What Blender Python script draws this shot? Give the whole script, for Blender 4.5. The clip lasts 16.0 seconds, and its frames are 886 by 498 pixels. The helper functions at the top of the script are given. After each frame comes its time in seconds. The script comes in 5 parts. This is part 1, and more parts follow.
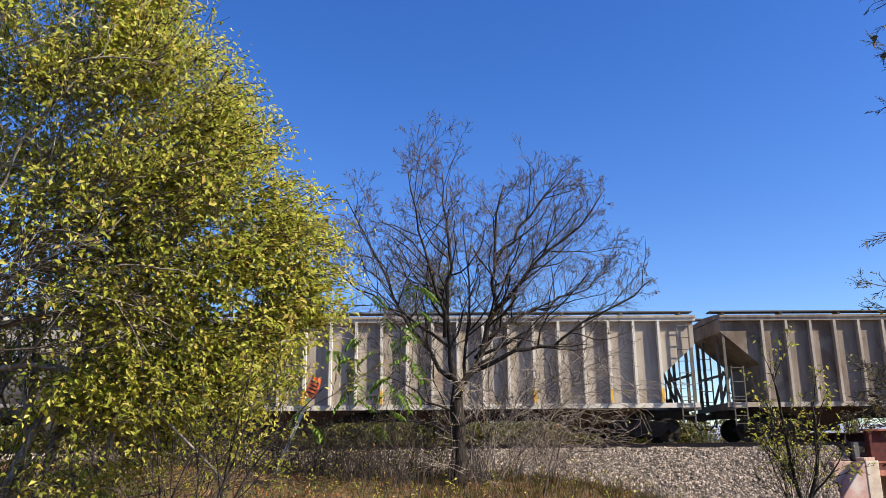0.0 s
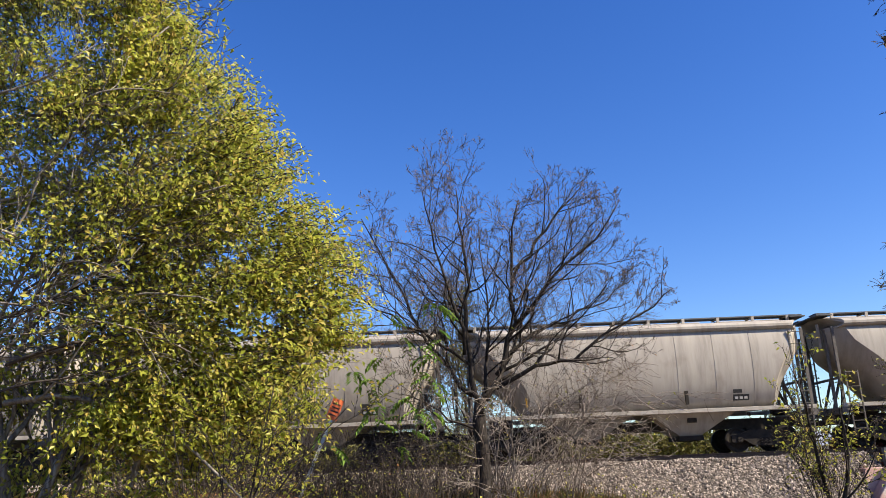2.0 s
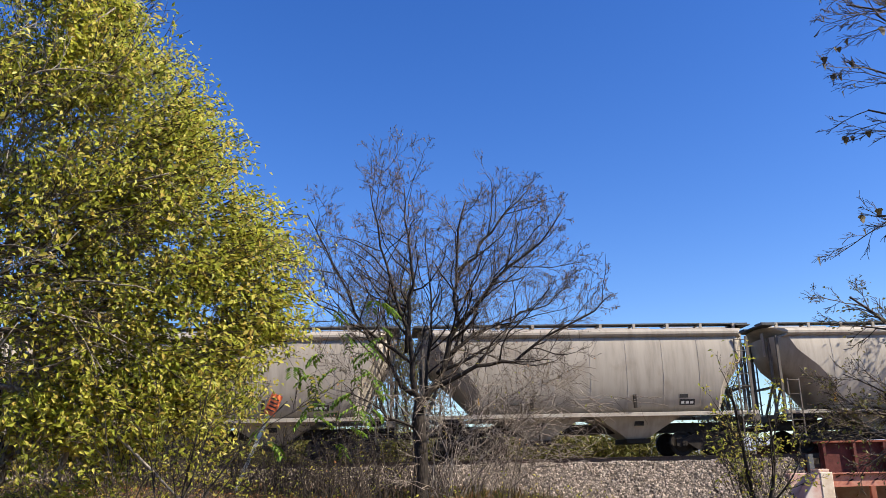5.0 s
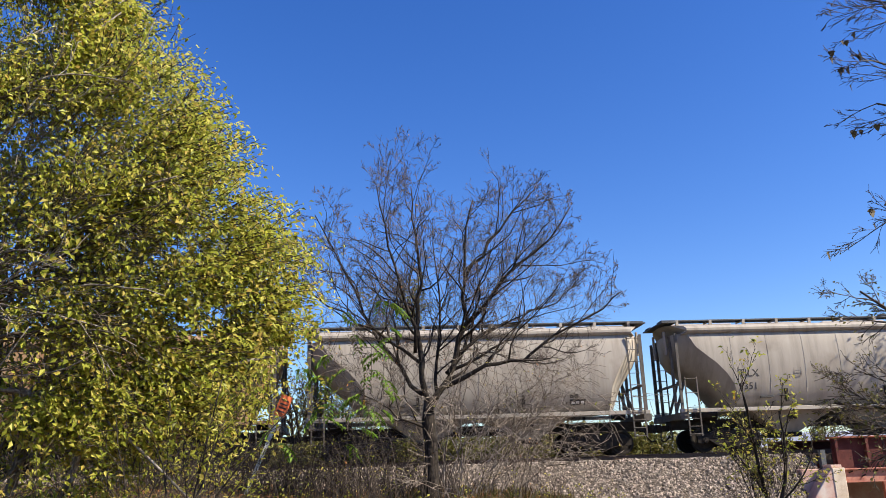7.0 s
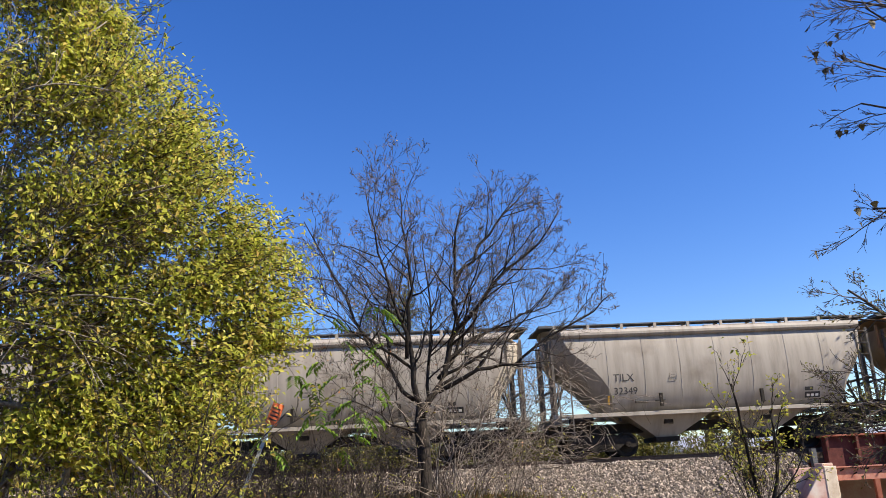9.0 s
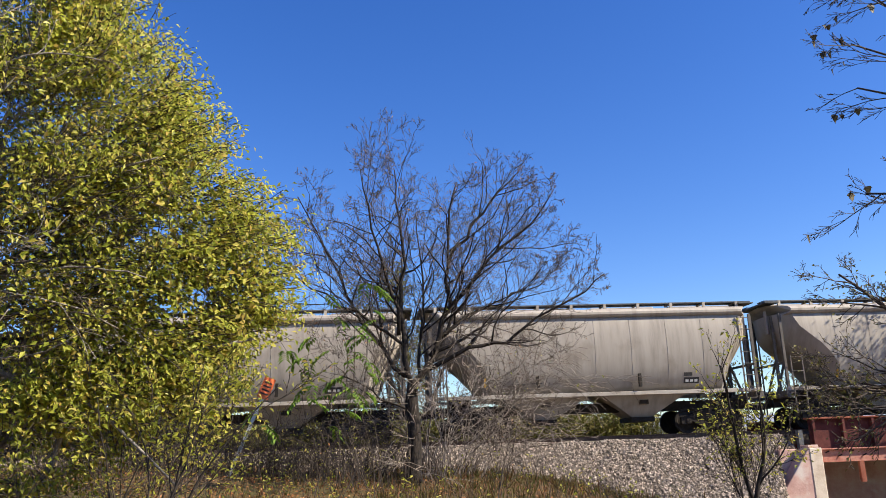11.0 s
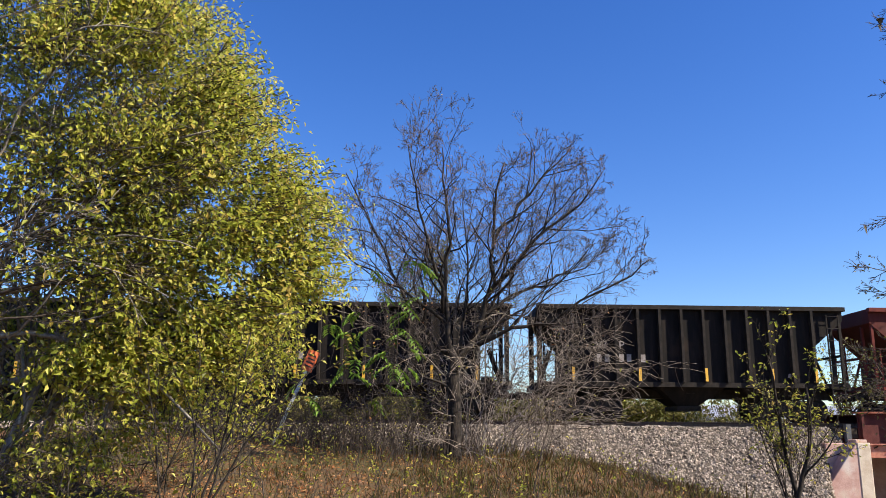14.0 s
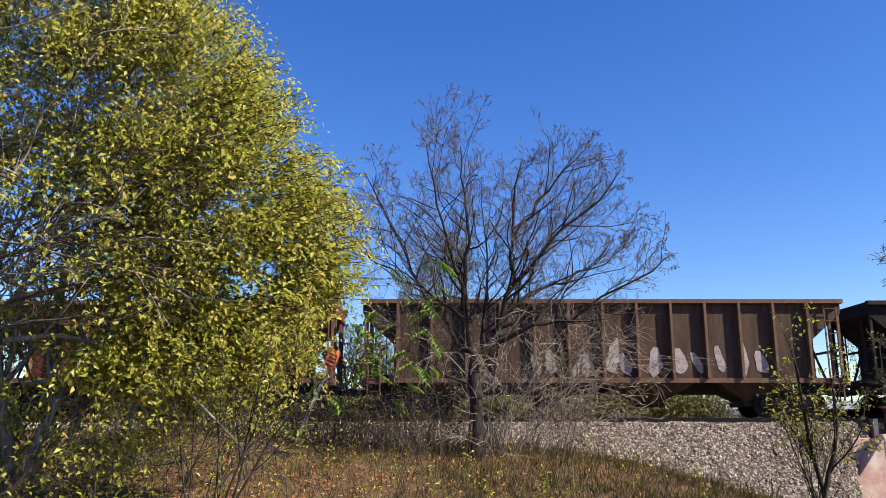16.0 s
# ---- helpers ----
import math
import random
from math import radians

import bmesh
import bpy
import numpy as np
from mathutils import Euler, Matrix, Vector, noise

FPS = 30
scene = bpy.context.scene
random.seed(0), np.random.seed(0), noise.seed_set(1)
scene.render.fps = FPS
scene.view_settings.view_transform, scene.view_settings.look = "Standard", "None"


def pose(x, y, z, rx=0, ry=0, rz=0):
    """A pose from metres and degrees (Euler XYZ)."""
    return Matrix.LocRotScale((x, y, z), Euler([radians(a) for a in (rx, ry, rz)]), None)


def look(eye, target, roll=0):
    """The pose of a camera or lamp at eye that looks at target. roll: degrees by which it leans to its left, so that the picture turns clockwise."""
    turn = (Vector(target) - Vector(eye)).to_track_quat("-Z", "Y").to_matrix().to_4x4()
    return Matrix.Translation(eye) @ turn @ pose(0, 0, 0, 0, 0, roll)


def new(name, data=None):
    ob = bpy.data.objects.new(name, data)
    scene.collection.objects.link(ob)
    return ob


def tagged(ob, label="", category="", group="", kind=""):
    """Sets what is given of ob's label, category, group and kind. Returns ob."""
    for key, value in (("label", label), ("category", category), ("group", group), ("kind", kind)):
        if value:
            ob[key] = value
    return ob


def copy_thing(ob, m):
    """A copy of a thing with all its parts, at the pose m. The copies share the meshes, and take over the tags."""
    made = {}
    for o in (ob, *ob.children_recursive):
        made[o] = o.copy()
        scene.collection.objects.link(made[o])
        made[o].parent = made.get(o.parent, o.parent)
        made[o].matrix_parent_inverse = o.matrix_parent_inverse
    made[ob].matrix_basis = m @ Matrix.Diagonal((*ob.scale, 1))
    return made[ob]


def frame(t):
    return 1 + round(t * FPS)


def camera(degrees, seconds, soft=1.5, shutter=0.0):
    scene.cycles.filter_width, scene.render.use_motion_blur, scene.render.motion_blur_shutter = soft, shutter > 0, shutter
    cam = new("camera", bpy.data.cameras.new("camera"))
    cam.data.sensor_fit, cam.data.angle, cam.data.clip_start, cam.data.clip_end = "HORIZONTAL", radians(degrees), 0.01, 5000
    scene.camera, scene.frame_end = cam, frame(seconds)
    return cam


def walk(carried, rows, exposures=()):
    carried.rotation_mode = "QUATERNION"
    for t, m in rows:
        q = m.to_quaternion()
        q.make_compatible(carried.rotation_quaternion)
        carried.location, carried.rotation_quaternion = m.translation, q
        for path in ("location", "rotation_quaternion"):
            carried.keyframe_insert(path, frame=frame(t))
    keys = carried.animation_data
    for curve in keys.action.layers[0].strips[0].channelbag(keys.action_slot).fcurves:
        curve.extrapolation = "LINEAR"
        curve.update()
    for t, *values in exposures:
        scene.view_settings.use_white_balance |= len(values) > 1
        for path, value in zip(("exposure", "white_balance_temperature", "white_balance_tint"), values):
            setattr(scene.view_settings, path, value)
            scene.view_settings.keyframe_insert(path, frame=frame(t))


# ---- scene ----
# ---------------------------------------------------------------- camera
EYE = (0.0, 0.0, 1.6)
cam = camera(58, 16.0, soft=0.7)


def aim(yaw, pitch, roll):
    """A hand-held turn of the head: degrees to the right, up, and of lean."""
    return Matrix.Translation(EYE) @ pose(0, 0, 0, 90 + pitch, 0, -yaw) @ pose(0, 0, 0, 0, 0, -roll)


HELD = [
    (0.0, 1.346, 14.459, 0.561), (0.5, 0.521, 14.710, 0.780), (1.0, 0.164, 14.864, 1.564),
    (1.5, 0.060, 15.099, 2.493), (2.0, 0.157, 15.743, 2.330), (2.5, 1.964, 15.730, 2.203),
    (3.0, 4.124, 16.418, 1.804), (3.5, 4.324, 16.605, 0.608), (4.0, 4.329, 15.940, 0.741),
    (6.5, 3.825, 15.390, 1.886), (7.0, 3.611, 15.503, 1.849), (7.5, 3.386, 15.670, 2.060),
    (8.0, 3.316, 15.787, 2.352), (8.5, 3.657, 15.794, 2.683), (9.0, 4.378, 15.832, 2.895),
    (9.5, 4.524, 15.864, 2.934), (9.7, 4.517, 15.841, 2.947), (11.8, 4.253, 13.547, 0.904),
    (12.0, 3.412, 13.842, 0.617), (12.5, 1.957, 14.102, 0.523), (13.0, 1.842, 13.922, 0.035),
    (13.5, 1.683, 13.351, -0.195), (14.0, 1.423, 12.747, -0.456), (14.5, 1.414, 12.924, -1.020),
    (15.0, 1.423, 12.788, -1.109), (15.5, 0.821, 12.502, -0.515), (16.0, 0.0, 12.6, 0.0),
]
walk(cam, [(t, aim(a, b, c)) for t, a, b, c in HELD], exposures=[(0.0, 1.25), (16.0, 1.25)])

# ---------------------------------------------------------------- light
SUN_EL, SUN_AZ = 38.0, 112.0          # degrees; azimuth clockwise from +y
world = bpy.data.worlds.new("sky")
scene.world = world
world.use_nodes = True
wn = world.node_tree
sky = wn.nodes.new("ShaderNodeTexSky")
sky.sky_type, sky.sun_disc = "NISHITA", False
sky.sun_elevation, sky.sun_rotation = radians(SUN_EL), radians(SUN_AZ)
sky.air_density, sky.dust_density, sky.ozone_density = 1.0, 0.3, 4.0
deep = wn.nodes.new("ShaderNodeHueSaturation")      # the phone's vivid colour
deep.inputs["Saturation"].default_value, deep.inputs["Hue"].default_value = 1.28, 0.517
wn.links.new(sky.outputs[0], deep.inputs["Color"])
wn.links.new(deep.outputs[0], wn.nodes["Background"].inputs[0])
wn.nodes["Background"].inputs[1].default_value = 0.083
sun = new("sun", bpy.data.lights.new("sun", "SUN"))
sun.data.energy, sun.data.angle, sun.data.color = 4.4, radians(0.53), (1.0, 0.89, 0.72)
sun_to = Vector((math.sin(radians(SUN_AZ)) * math.cos(radians(SUN_EL)), math.cos(radians(SUN_AZ)) * math.cos(radians(SUN_EL)), math.sin(radians(SUN_EL))))
sun.matrix_world = look(sun_to * 50, (0, 0, 0))


# ---------------------------------------------------------------- materials
def surface(name, stops, scale=3.0, rough=0.8, metal=0.0, bump=0.0, bump_scale=40.0, per_object=0.0,
            per_island=0.0, streak=None, stain=None, see_through=0.0, distance=0.02):
    """A procedural surface. stops: colours along the noise. streak: (x, y, z) stretch of the coarse noise.
    stain: (colour, scale, threshold, amount) of a second, coarser layer."""
    m = bpy.data.materials.new(name)
    m.use_nodes = True
    nt = m.node_tree
    bsdf = nt.nodes["Principled BSDF"]
    link = nt.links.new
    tc = nt.nodes.new("ShaderNodeTexCoord")
    mp = nt.nodes.new("ShaderNodeMapping")
    link(tc.outputs["Object"], mp.inputs[0])
    if streak:
        mp.inputs["Scale"].default_value = streak
    nz = nt.nodes.new("ShaderNodeTexNoise")
    nz.inputs["Scale"].default_value, nz.inputs["Detail"].default_value, nz.inputs["Roughness"].default_value = scale, 8, 0.65
    link(mp.outputs[0], nz.inputs["Vector"])
    ramp = nt.nodes.new("ShaderNodeValToRGB")
    el = ramp.color_ramp.elements
    while len(el) < len(stops):
        el.new(0.5)
    for i, c in enumerate(stops):
        el[i].position = 0.3 + 0.4 * i / max(1, len(stops) - 1)
        el[i].color = (*c, 1)
    link(nz.outputs["Fac"], ramp.inputs[0])
    colour = ramp.outputs[0]
    if stain:
        n2 = nt.nodes.new("ShaderNodeTexNoise")
        n2.inputs["Scale"].default_value, n2.inputs["Detail"].default_value = stain[1], 6
        link(tc.outputs["Object"], n2.inputs["Vector"])
        mr = nt.nodes.new("ShaderNodeMapRange")
        mr.inputs[1].default_value, mr.inputs[2].default_value = stain[2], stain[2] + 0.12
        mr.inputs[4].default_value = stain[3]
        link(n2.outputs["Fac"], mr.inputs[0])
        mx = nt.nodes.new("ShaderNodeMix")
        mx.data_type = "RGBA"
        link(mr.outputs[0], mx.inputs["Factor"])
        link(colour, mx.inputs["A"])
        mx.inputs["B"].default_value = (*stain[0], 1)
        colour = mx.outputs["Result"]
    if per_object or per_island:
        hs = nt.nodes.new("ShaderNodeHueSaturation")
        src = nt.nodes.new("ShaderNodeObjectInfo").outputs["Random"] if per_object else nt.nodes.new("ShaderNodeNewGeometry").outputs["Random Per Island"]
        r2 = nt.nodes.new("ShaderNodeMapRange")
        a = per_object or per_island
        r2.inputs[3].default_value, r2.inputs[4].default_value = 1 - a, 1 + a
        link(src, r2.inputs[0])
        link(r2.outputs[0], hs.inputs["Value"])
        link(colour, hs.inputs["Color"])
        colour = hs.outputs[0]
    link(colour, bsdf.inputs["Base Color"])
    bsdf.inputs["Roughness"].default_value, bsdf.inputs["Metallic"].default_value = rough, metal
    bsdf.inputs["Specular IOR Level"].default_value = 0.5 if rough < 0.7 else 0.25
    if bump:
        nb = nt.nodes.new("ShaderNodeTexNoise")
        nb.inputs["Scale"].default_value, nb.inputs["Detail"].default_value = bump_scale, 6
        link(tc.outputs["Object"], nb.inputs["Vector"])
        bp = nt.nodes.new("ShaderNodeBump")
        bp.inputs["Strength"].default_value, bp.inputs["Distance"].default_value = bump, distance
        link(nb.outputs["Fac"], bp.inputs["Height"])
        link(bp.outputs[0], bsdf.inputs["Normal"])
    if see_through:
        tr = nt.nodes.new("ShaderNodeBsdfTranslucent")
        link(colour, tr.inputs[0])
        ad = nt.nodes.new("ShaderNodeMixShader")
        ad.inputs[0].default_value = see_through
        link(bsdf.outputs[0], ad.inputs[1])
        link(tr.outputs[0], ad.inputs[2])
        link(ad.outputs[0], nt.nodes["Material Output"].inputs[0])
    return m


def leafy(name, colours, see=0.28, rough=0.55):
    """Leaves: colour picked leaf by leaf."""
    m = bpy.data.materials.new(name)
    m.use_nodes = True
    nt = m.node_tree
    bsdf = nt.nodes["Principled BSDF"]
    geo = nt.nodes.new("ShaderNodeNewGeometry")
    ramp = nt.nodes.new("ShaderNodeValToRGB")
    el = ramp.color_ramp.elements
    while len(el) < len(colours):
        el.new(0.5)
    for i, c in enumerate(colours):
        el[i].position = i / (len(colours) - 1)
        el[i].color = (*c, 1)
    nt.links.new(geo.outputs["Random Per Island"], ramp.inputs[0])
    nt.links.new(ramp.outputs[0], bsdf.inputs["Base Color"])
    bsdf.inputs["Roughness"].default_value = rough
    bsdf.inputs["Specular IOR Level"].default_value = 0.25
    tr = nt.nodes.new("ShaderNodeBsdfTranslucent")
    nt.links.new(ramp.outputs[0], tr.inputs[0])
    mx = nt.nodes.new("ShaderNodeMixShader")
    mx.inputs[0].default_value = see
    nt.links.new(bsdf.outputs[0], mx.inputs[1])
    nt.links.new(tr.outputs[0], mx.inputs[2])
    nt.links.new(mx.outputs[0], nt.nodes["Material Output"].inputs[0])
    return m


EARTH = surface("earth", [(0.05, 0.03, 0.016), (0.14, 0.075, 0.036), (0.08, 0.06, 0.026), (0.20, 0.11, 0.05)], 5.0, 0.95, bump=0.6, bump_scale=14, stain=((0.055, 0.06, 0.016), 0.35, 0.52, 0.6))
BALLAST = surface("ballast bed", [(0.04, 0.032, 0.026), (0.13, 0.105, 0.085)], 9, 0.95, bump=1.0, bump_scale=22, distance=0.05)
STONE = surface("ballast stone", [(0.21, 0.17, 0.14), (0.35, 0.295, 0.24)], 6, 0.9, per_island=0.65)
RAIL = surface("rail steel", [(0.05, 0.03, 0.02), (0.12, 0.07, 0.045)], 12, 0.6, metal=0.3)
TIE = surface("sleeper wood", [(0.035, 0.028, 0.022), (0.09, 0.07, 0.055)], 8, 0.9, streak=(8, 1, 8))
PALE = surface("pale grey car paint", [(0.245, 0.215, 0.18), (0.335, 0.30, 0.255), (0.385, 0.345, 0.295)], 1.2, 0.6, streak=(3, 1, 0.35), stain=((0.15, 0.115, 0.085), 0.7, 0.56, 0.5), per_object=0.1)
TAN = surface("rust-stained tan car paint", [(0.22, 0.12, 0.05), (0.31, 0.20, 0.10), (0.34, 0.26, 0.17)], 1.0, 0.65, streak=(2, 1, 0.4), stain=((0.24, 0.10, 0.035), 0.8, 0.5, 0.7))
DIRTY = surface("weathered grey ribbed steel", [(0.22, 0.185, 0.155), (0.33, 0.29, 0.245), (0.40, 0.36, 0.31)], 1.3, 0.7, streak=(3, 1, 0.4), stain=((0.22, 0.15, 0.10), 0.9, 0.55, 0.6))
BLACK = surface("dusty black car paint", [(0.005, 0.005, 0.005), (0.011, 0.009, 0.0085), (0.024, 0.018, 0.015)], 1.5, 0.92, streak=(3, 1, 0.5), stain=((0.04, 0.025, 0.017), 0.8, 0.58, 0.6))
RED = surface("faded red car paint", [(0.06, 0.011, 0.010), (0.095, 0.018, 0.014), (0.075, 0.02, 0.016)], 1.5, 0.8, streak=(3, 1, 0.5), stain=((0.10, 0.04, 0.03), 0.8, 0.58, 0.6))
BROWN = surface("rusty brown car steel", [(0.026, 0.014, 0.010), (0.055, 0.031, 0.021), (0.08, 0.048, 0.034)], 1.5, 0.75, streak=(3, 1, 0.5), stain=((0.05, 0.03, 0.025), 0.8, 0.55, 0.6))
GRIME = surface("greasy undercarriage steel", [(0.012, 0.010, 0.009), (0.035, 0.028, 0.022)], 6, 0.75, metal=0.2)
BARK = surface("grey-brown bark", [(0.024, 0.018, 0.014), (0.058, 0.045, 0.036), (0.12, 0.10, 0.082)], 9, 0.9, streak=(3, 3, 0.6), bump=0.5, bump_scale=40)
PALE_BARK = surface("pale lichened bark", [(0.07, 0.055, 0.045), (0.20, 0.175, 0.15), (0.38, 0.35, 0.30)], 7, 0.9, streak=(3, 3, 0.6), bump=0.5, bump_scale=40)
CONCRETE = surface("stained pinkish concrete", [(0.42, 0.25, 0.21), (0.52, 0.34, 0.29), (0.56, 0.45, 0.38)], 2.2, 0.9, bump=0.3, bump_scale=25, stain=((0.62, 0.58, 0.52), 1.2, 0.55, 0.7))
RUST = surface("rusted girder steel", [(0.13, 0.035, 0.02), (0.24, 0.075, 0.045), (0.30, 0.12, 0.08)], 3.0, 0.85, bump=0.2, bump_scale=30)
# darker than BARK: the shade under the twigs is put into the colour
DARK_BARK = surface("dark bark with shade in the colour", [(0.010, 0.008, 0.007), (0.028, 0.022, 0.018), (0.06, 0.05, 0.042)], 9, 0.92, streak=(3, 3, 0.6), bump=0.5, bump_scale=40)
TWIG = surface("grey-pink twig bark", [(0.036, 0.028, 0.024), (0.088, 0.07, 0.06), (0.20, 0.168, 0.145)], 5, 0.9, streak=(3, 3, 0.6), bump=0.4, bump_scale=40)
BRAMBLE = surface("pale grey bramble canes", [(0.07, 0.052, 0.042), (0.17, 0.14, 0.115), (0.33, 0.29, 0.25)], 5, 0.9, streak=(3, 3, 0.6))
# pale tone that stands in for sunlight on the wall's edge
SUNLIT_CREAM = surface("cream concrete with sunlight in the colour", [(0.48, 0.38, 0.28), (0.62, 0.53, 0.42), (0.68, 0.60, 0.50)], 2.5, 0.9, bump=0.3, bump_scale=25)
GRATE = surface("dull dark grating", [(0.06, 0.065, 0.07), (0.13, 0.135, 0.14)], 9, 0.7)
SALMON = surface("flaking salmon-red paint", [(0.30, 0.10, 0.07), (0.42, 0.18, 0.13), (0.48, 0.26, 0.20)], 4.0, 0.85, bump=0.2, bump_scale=30, stain=((0.16, 0.05, 0.03), 2.0, 0.55, 0.7))
# darker copy of the girder red, with the web's shade in the colour
WEB = surface("maroon plate steel darkened for shade", [(0.05, 0.013, 0.012), (0.10, 0.026, 0.022), (0.13, 0.045, 0.035)], 3.0, 0.8, bump=0.15, bump_scale=30)
GALV = surface("galvanised post", [(0.38, 0.39, 0.40), (0.52, 0.53, 0.54)], 9, 0.45, metal=0.6)
ORANGE = surface("faded orange sign", [(0.75, 0.13, 0.03), (0.85, 0.20, 0.06)], 9, 0.6)
LEAF = leafy("yellow-green leaves", [(0.14, 0.16, 0.025), (0.27, 0.30, 0.04), (0.40, 0.42, 0.055), (0.50, 0.49, 0.08), (0.58, 0.53, 0.13), (0.46, 0.33, 0.08), (0.36, 0.40, 0.05), (0.20, 0.23, 0.03)], see=0.5, rough=0.42)
FRESH = leafy("bright green leaves", [(0.06, 0.13, 0.018), (0.12, 0.21, 0.025), (0.19, 0.27, 0.035)])
DRYLEAF = leafy("dry brown leaves", [(0.22, 0.08, 0.028), (0.34, 0.15, 0.055), (0.42, 0.23, 0.10), (0.13, 0.06, 0.028)], see=0.15)
STRAW = leafy("dry grass", [(0.06, 0.06, 0.016), (0.17, 0.11, 0.045), (0.11, 0.12, 0.025), (0.05, 0.065, 0.014), (0.25, 0.18, 0.09), (0.15, 0.065, 0.028), (0.03, 0.03, 0.012)], see=0.3)
FARLEAF = leafy("olive distant leaves", [(0.08, 0.09, 0.02), (0.14, 0.14, 0.03), (0.19, 0.16, 0.05), (0.12, 0.12, 0.03)])
WITHER = leafy("withered dark leaves", [(0.03, 0.026, 0.012), (0.07, 0.05, 0.02), (0.12, 0.09, 0.03)], see=0.2)
# grey lowered so the end posts carry their shade in the colour
FRAME = surface("end-frame paint darkened for shade", [(0.07, 0.062, 0.055), (0.14, 0.125, 0.11)], 6, 0.7)
# dirtier than DIRTY, and part of the dark tone stands for tree shade
DIRT_SHADE = surface("dirty brown-grey ribbed steel with shade in the tone", [(0.12, 0.095, 0.075), (0.20, 0.165, 0.135), (0.27, 0.23, 0.19)], 1.3, 0.75, streak=(3, 1, 0.4), stain=((0.09, 0.06, 0.04), 0.9, 0.52, 0.7))
WHITE = surface("chalky white paint", [(0.62, 0.60, 0.56), (0.75, 0.73, 0.69)], 5, 0.6)


# ---------------------------------------------------------------- mesh helpers
class Geo:
    """Vertices and faces gathered for one mesh."""

    def __init__(self):
        self.v, self.f = [], []

    def add(self, vs, fs):
        n = len(self.v)
        self.v.extend(vs)
        self.f.extend([tuple(i + n for i in q) for q in fs])
        return self

    def box(self, x0, x1, y0, y1, z0, z1, skew=0.0):
        """skew: how far the top is shifted along x."""
        vs = [(x0, y0, z0), (x1, y0, z0), (x1, y1, z0), (x0, y1, z0), (x0 + skew, y0, z1), (x1 + skew, y0, z1), (x1 + skew, y1, z1), (x0 + skew, y1, z1)]
        return self.add(vs, [(3, 2, 1, 0), (4, 5, 6, 7), (0, 1, 5, 4), (1, 2, 6, 5), (2, 3, 7, 6), (3, 0, 4, 7)])

    def tube(self, pts, radii, n=5):
        pts = [Vector(p) for p in pts]
        ring, vs, fs = [], [], []
        for i, p in enumerate(pts):
            d = (pts[min(i + 1, len(pts) - 1)] - pts[max(i - 1, 0)])
            if d.length < 1e-6:
                d = Vector((0, 0, 1))
            d.normalize()
            a = d.cross(Vector((0, 0, 1)) if abs(d.z) < 0.9 else Vector((1, 0, 0))).normalized()
            b = d.cross(a)
            for k in range(n):
                w = 2 * math.pi * k / n
                vs.append(tuple(p + (a * math.cos(w) + b * math.sin(w)) * radii[i]))
        for i in range(len(pts) - 1):
            for k in range(n):
                fs.append((i * n + k, i * n + (k + 1) % n, (i + 1) * n + (k + 1) % n, (i + 1) * n + k))
        if n > 3:
            fs.append(tuple(range(n - 1, -1, -1)))
            fs.append(tuple((len(pts) - 1) * n + k for k in range(n)))
        return self.add(vs, fs)

    def rod(self, a, b, r, n=6):
        return self.tube([a, b], [r, r], n)

    def loft(self, sections, closed=True, caps=True):
        n = len(sections[0])
        vs = [p for s in sections for p in s]
        fs = []
        for i in range(len(sections) - 1):
            for k in range(n if closed else n - 1):
                fs.append((i * n + k, i * n + (k + 1) % n, (i + 1) * n + (k + 1) % n, (i + 1) * n + k))
        if caps:
            fs.append(tuple(range(n - 1, -1, -1)))
            fs.append(tuple((len(sections) - 1) * n + k for k in range(n)))
        return self.add(vs, fs)

    def leaf(self, p, d, up, length, width, fold=0.25):
        """A folded, pointed blade of two halves, each with a shoulder."""
        side = d.cross(up)
        if side.length < 1e-4:
            side = Vector((1, 0, 0))
        side.normalize()
        nrm = side.cross(d)
        m = p + d * (length * 0.45)
        tip = p + d * length - nrm * (fold * length * 0.4)
        l = m + side * width * 0.5 + nrm * (fold * width)
        r = m - side * width * 0.5 + nrm * (fold * width)
        return self.add([tuple(p), tuple(r), tuple(tip), tuple(l)], [(0, 1, 2), (0, 2, 3)])

    def mesh(self, name, material, smooth=False):
        me = bpy.data.meshes.new(name)
        me.from_pydata(self.v, [], self.f)
        me.materials.append(material)
        if smooth:
            me.polygons.foreach_set("use_smooth", [True] * len(me.polygons))
        me.update()
        return me


def part(name, geo, material, parent=None, label="", smooth=False, kind="", bevel=0.0):
    ob = new(name, geo.mesh(name, material, smooth))
    ob.parent = parent
    if bevel:
        md = ob.modifiers.new("bevel", "BEVEL")
        md.width, md.segments, md.limit_method = bevel, 2, "ANGLE"
    return tagged(ob, label=label, kind=kind)


def empty(name, at=(0, 0, 0)):
    ob = new(name)
    ob.location = at
    return ob


def smoothstep(a, b, x):
    u = min(1.0, max(0.0, (x - a) / (b - a)))
    return u * u * (3 - 2 * u)


# ---------------------------------------------------------------- ground, track bed, bridge
TRACK_Y, RAIL_Z = 29.0, 1.93
BRIDGE = (13.98, 30.0)


def along(x, xs, ys):
    return float(np.interp(x, xs, ys))


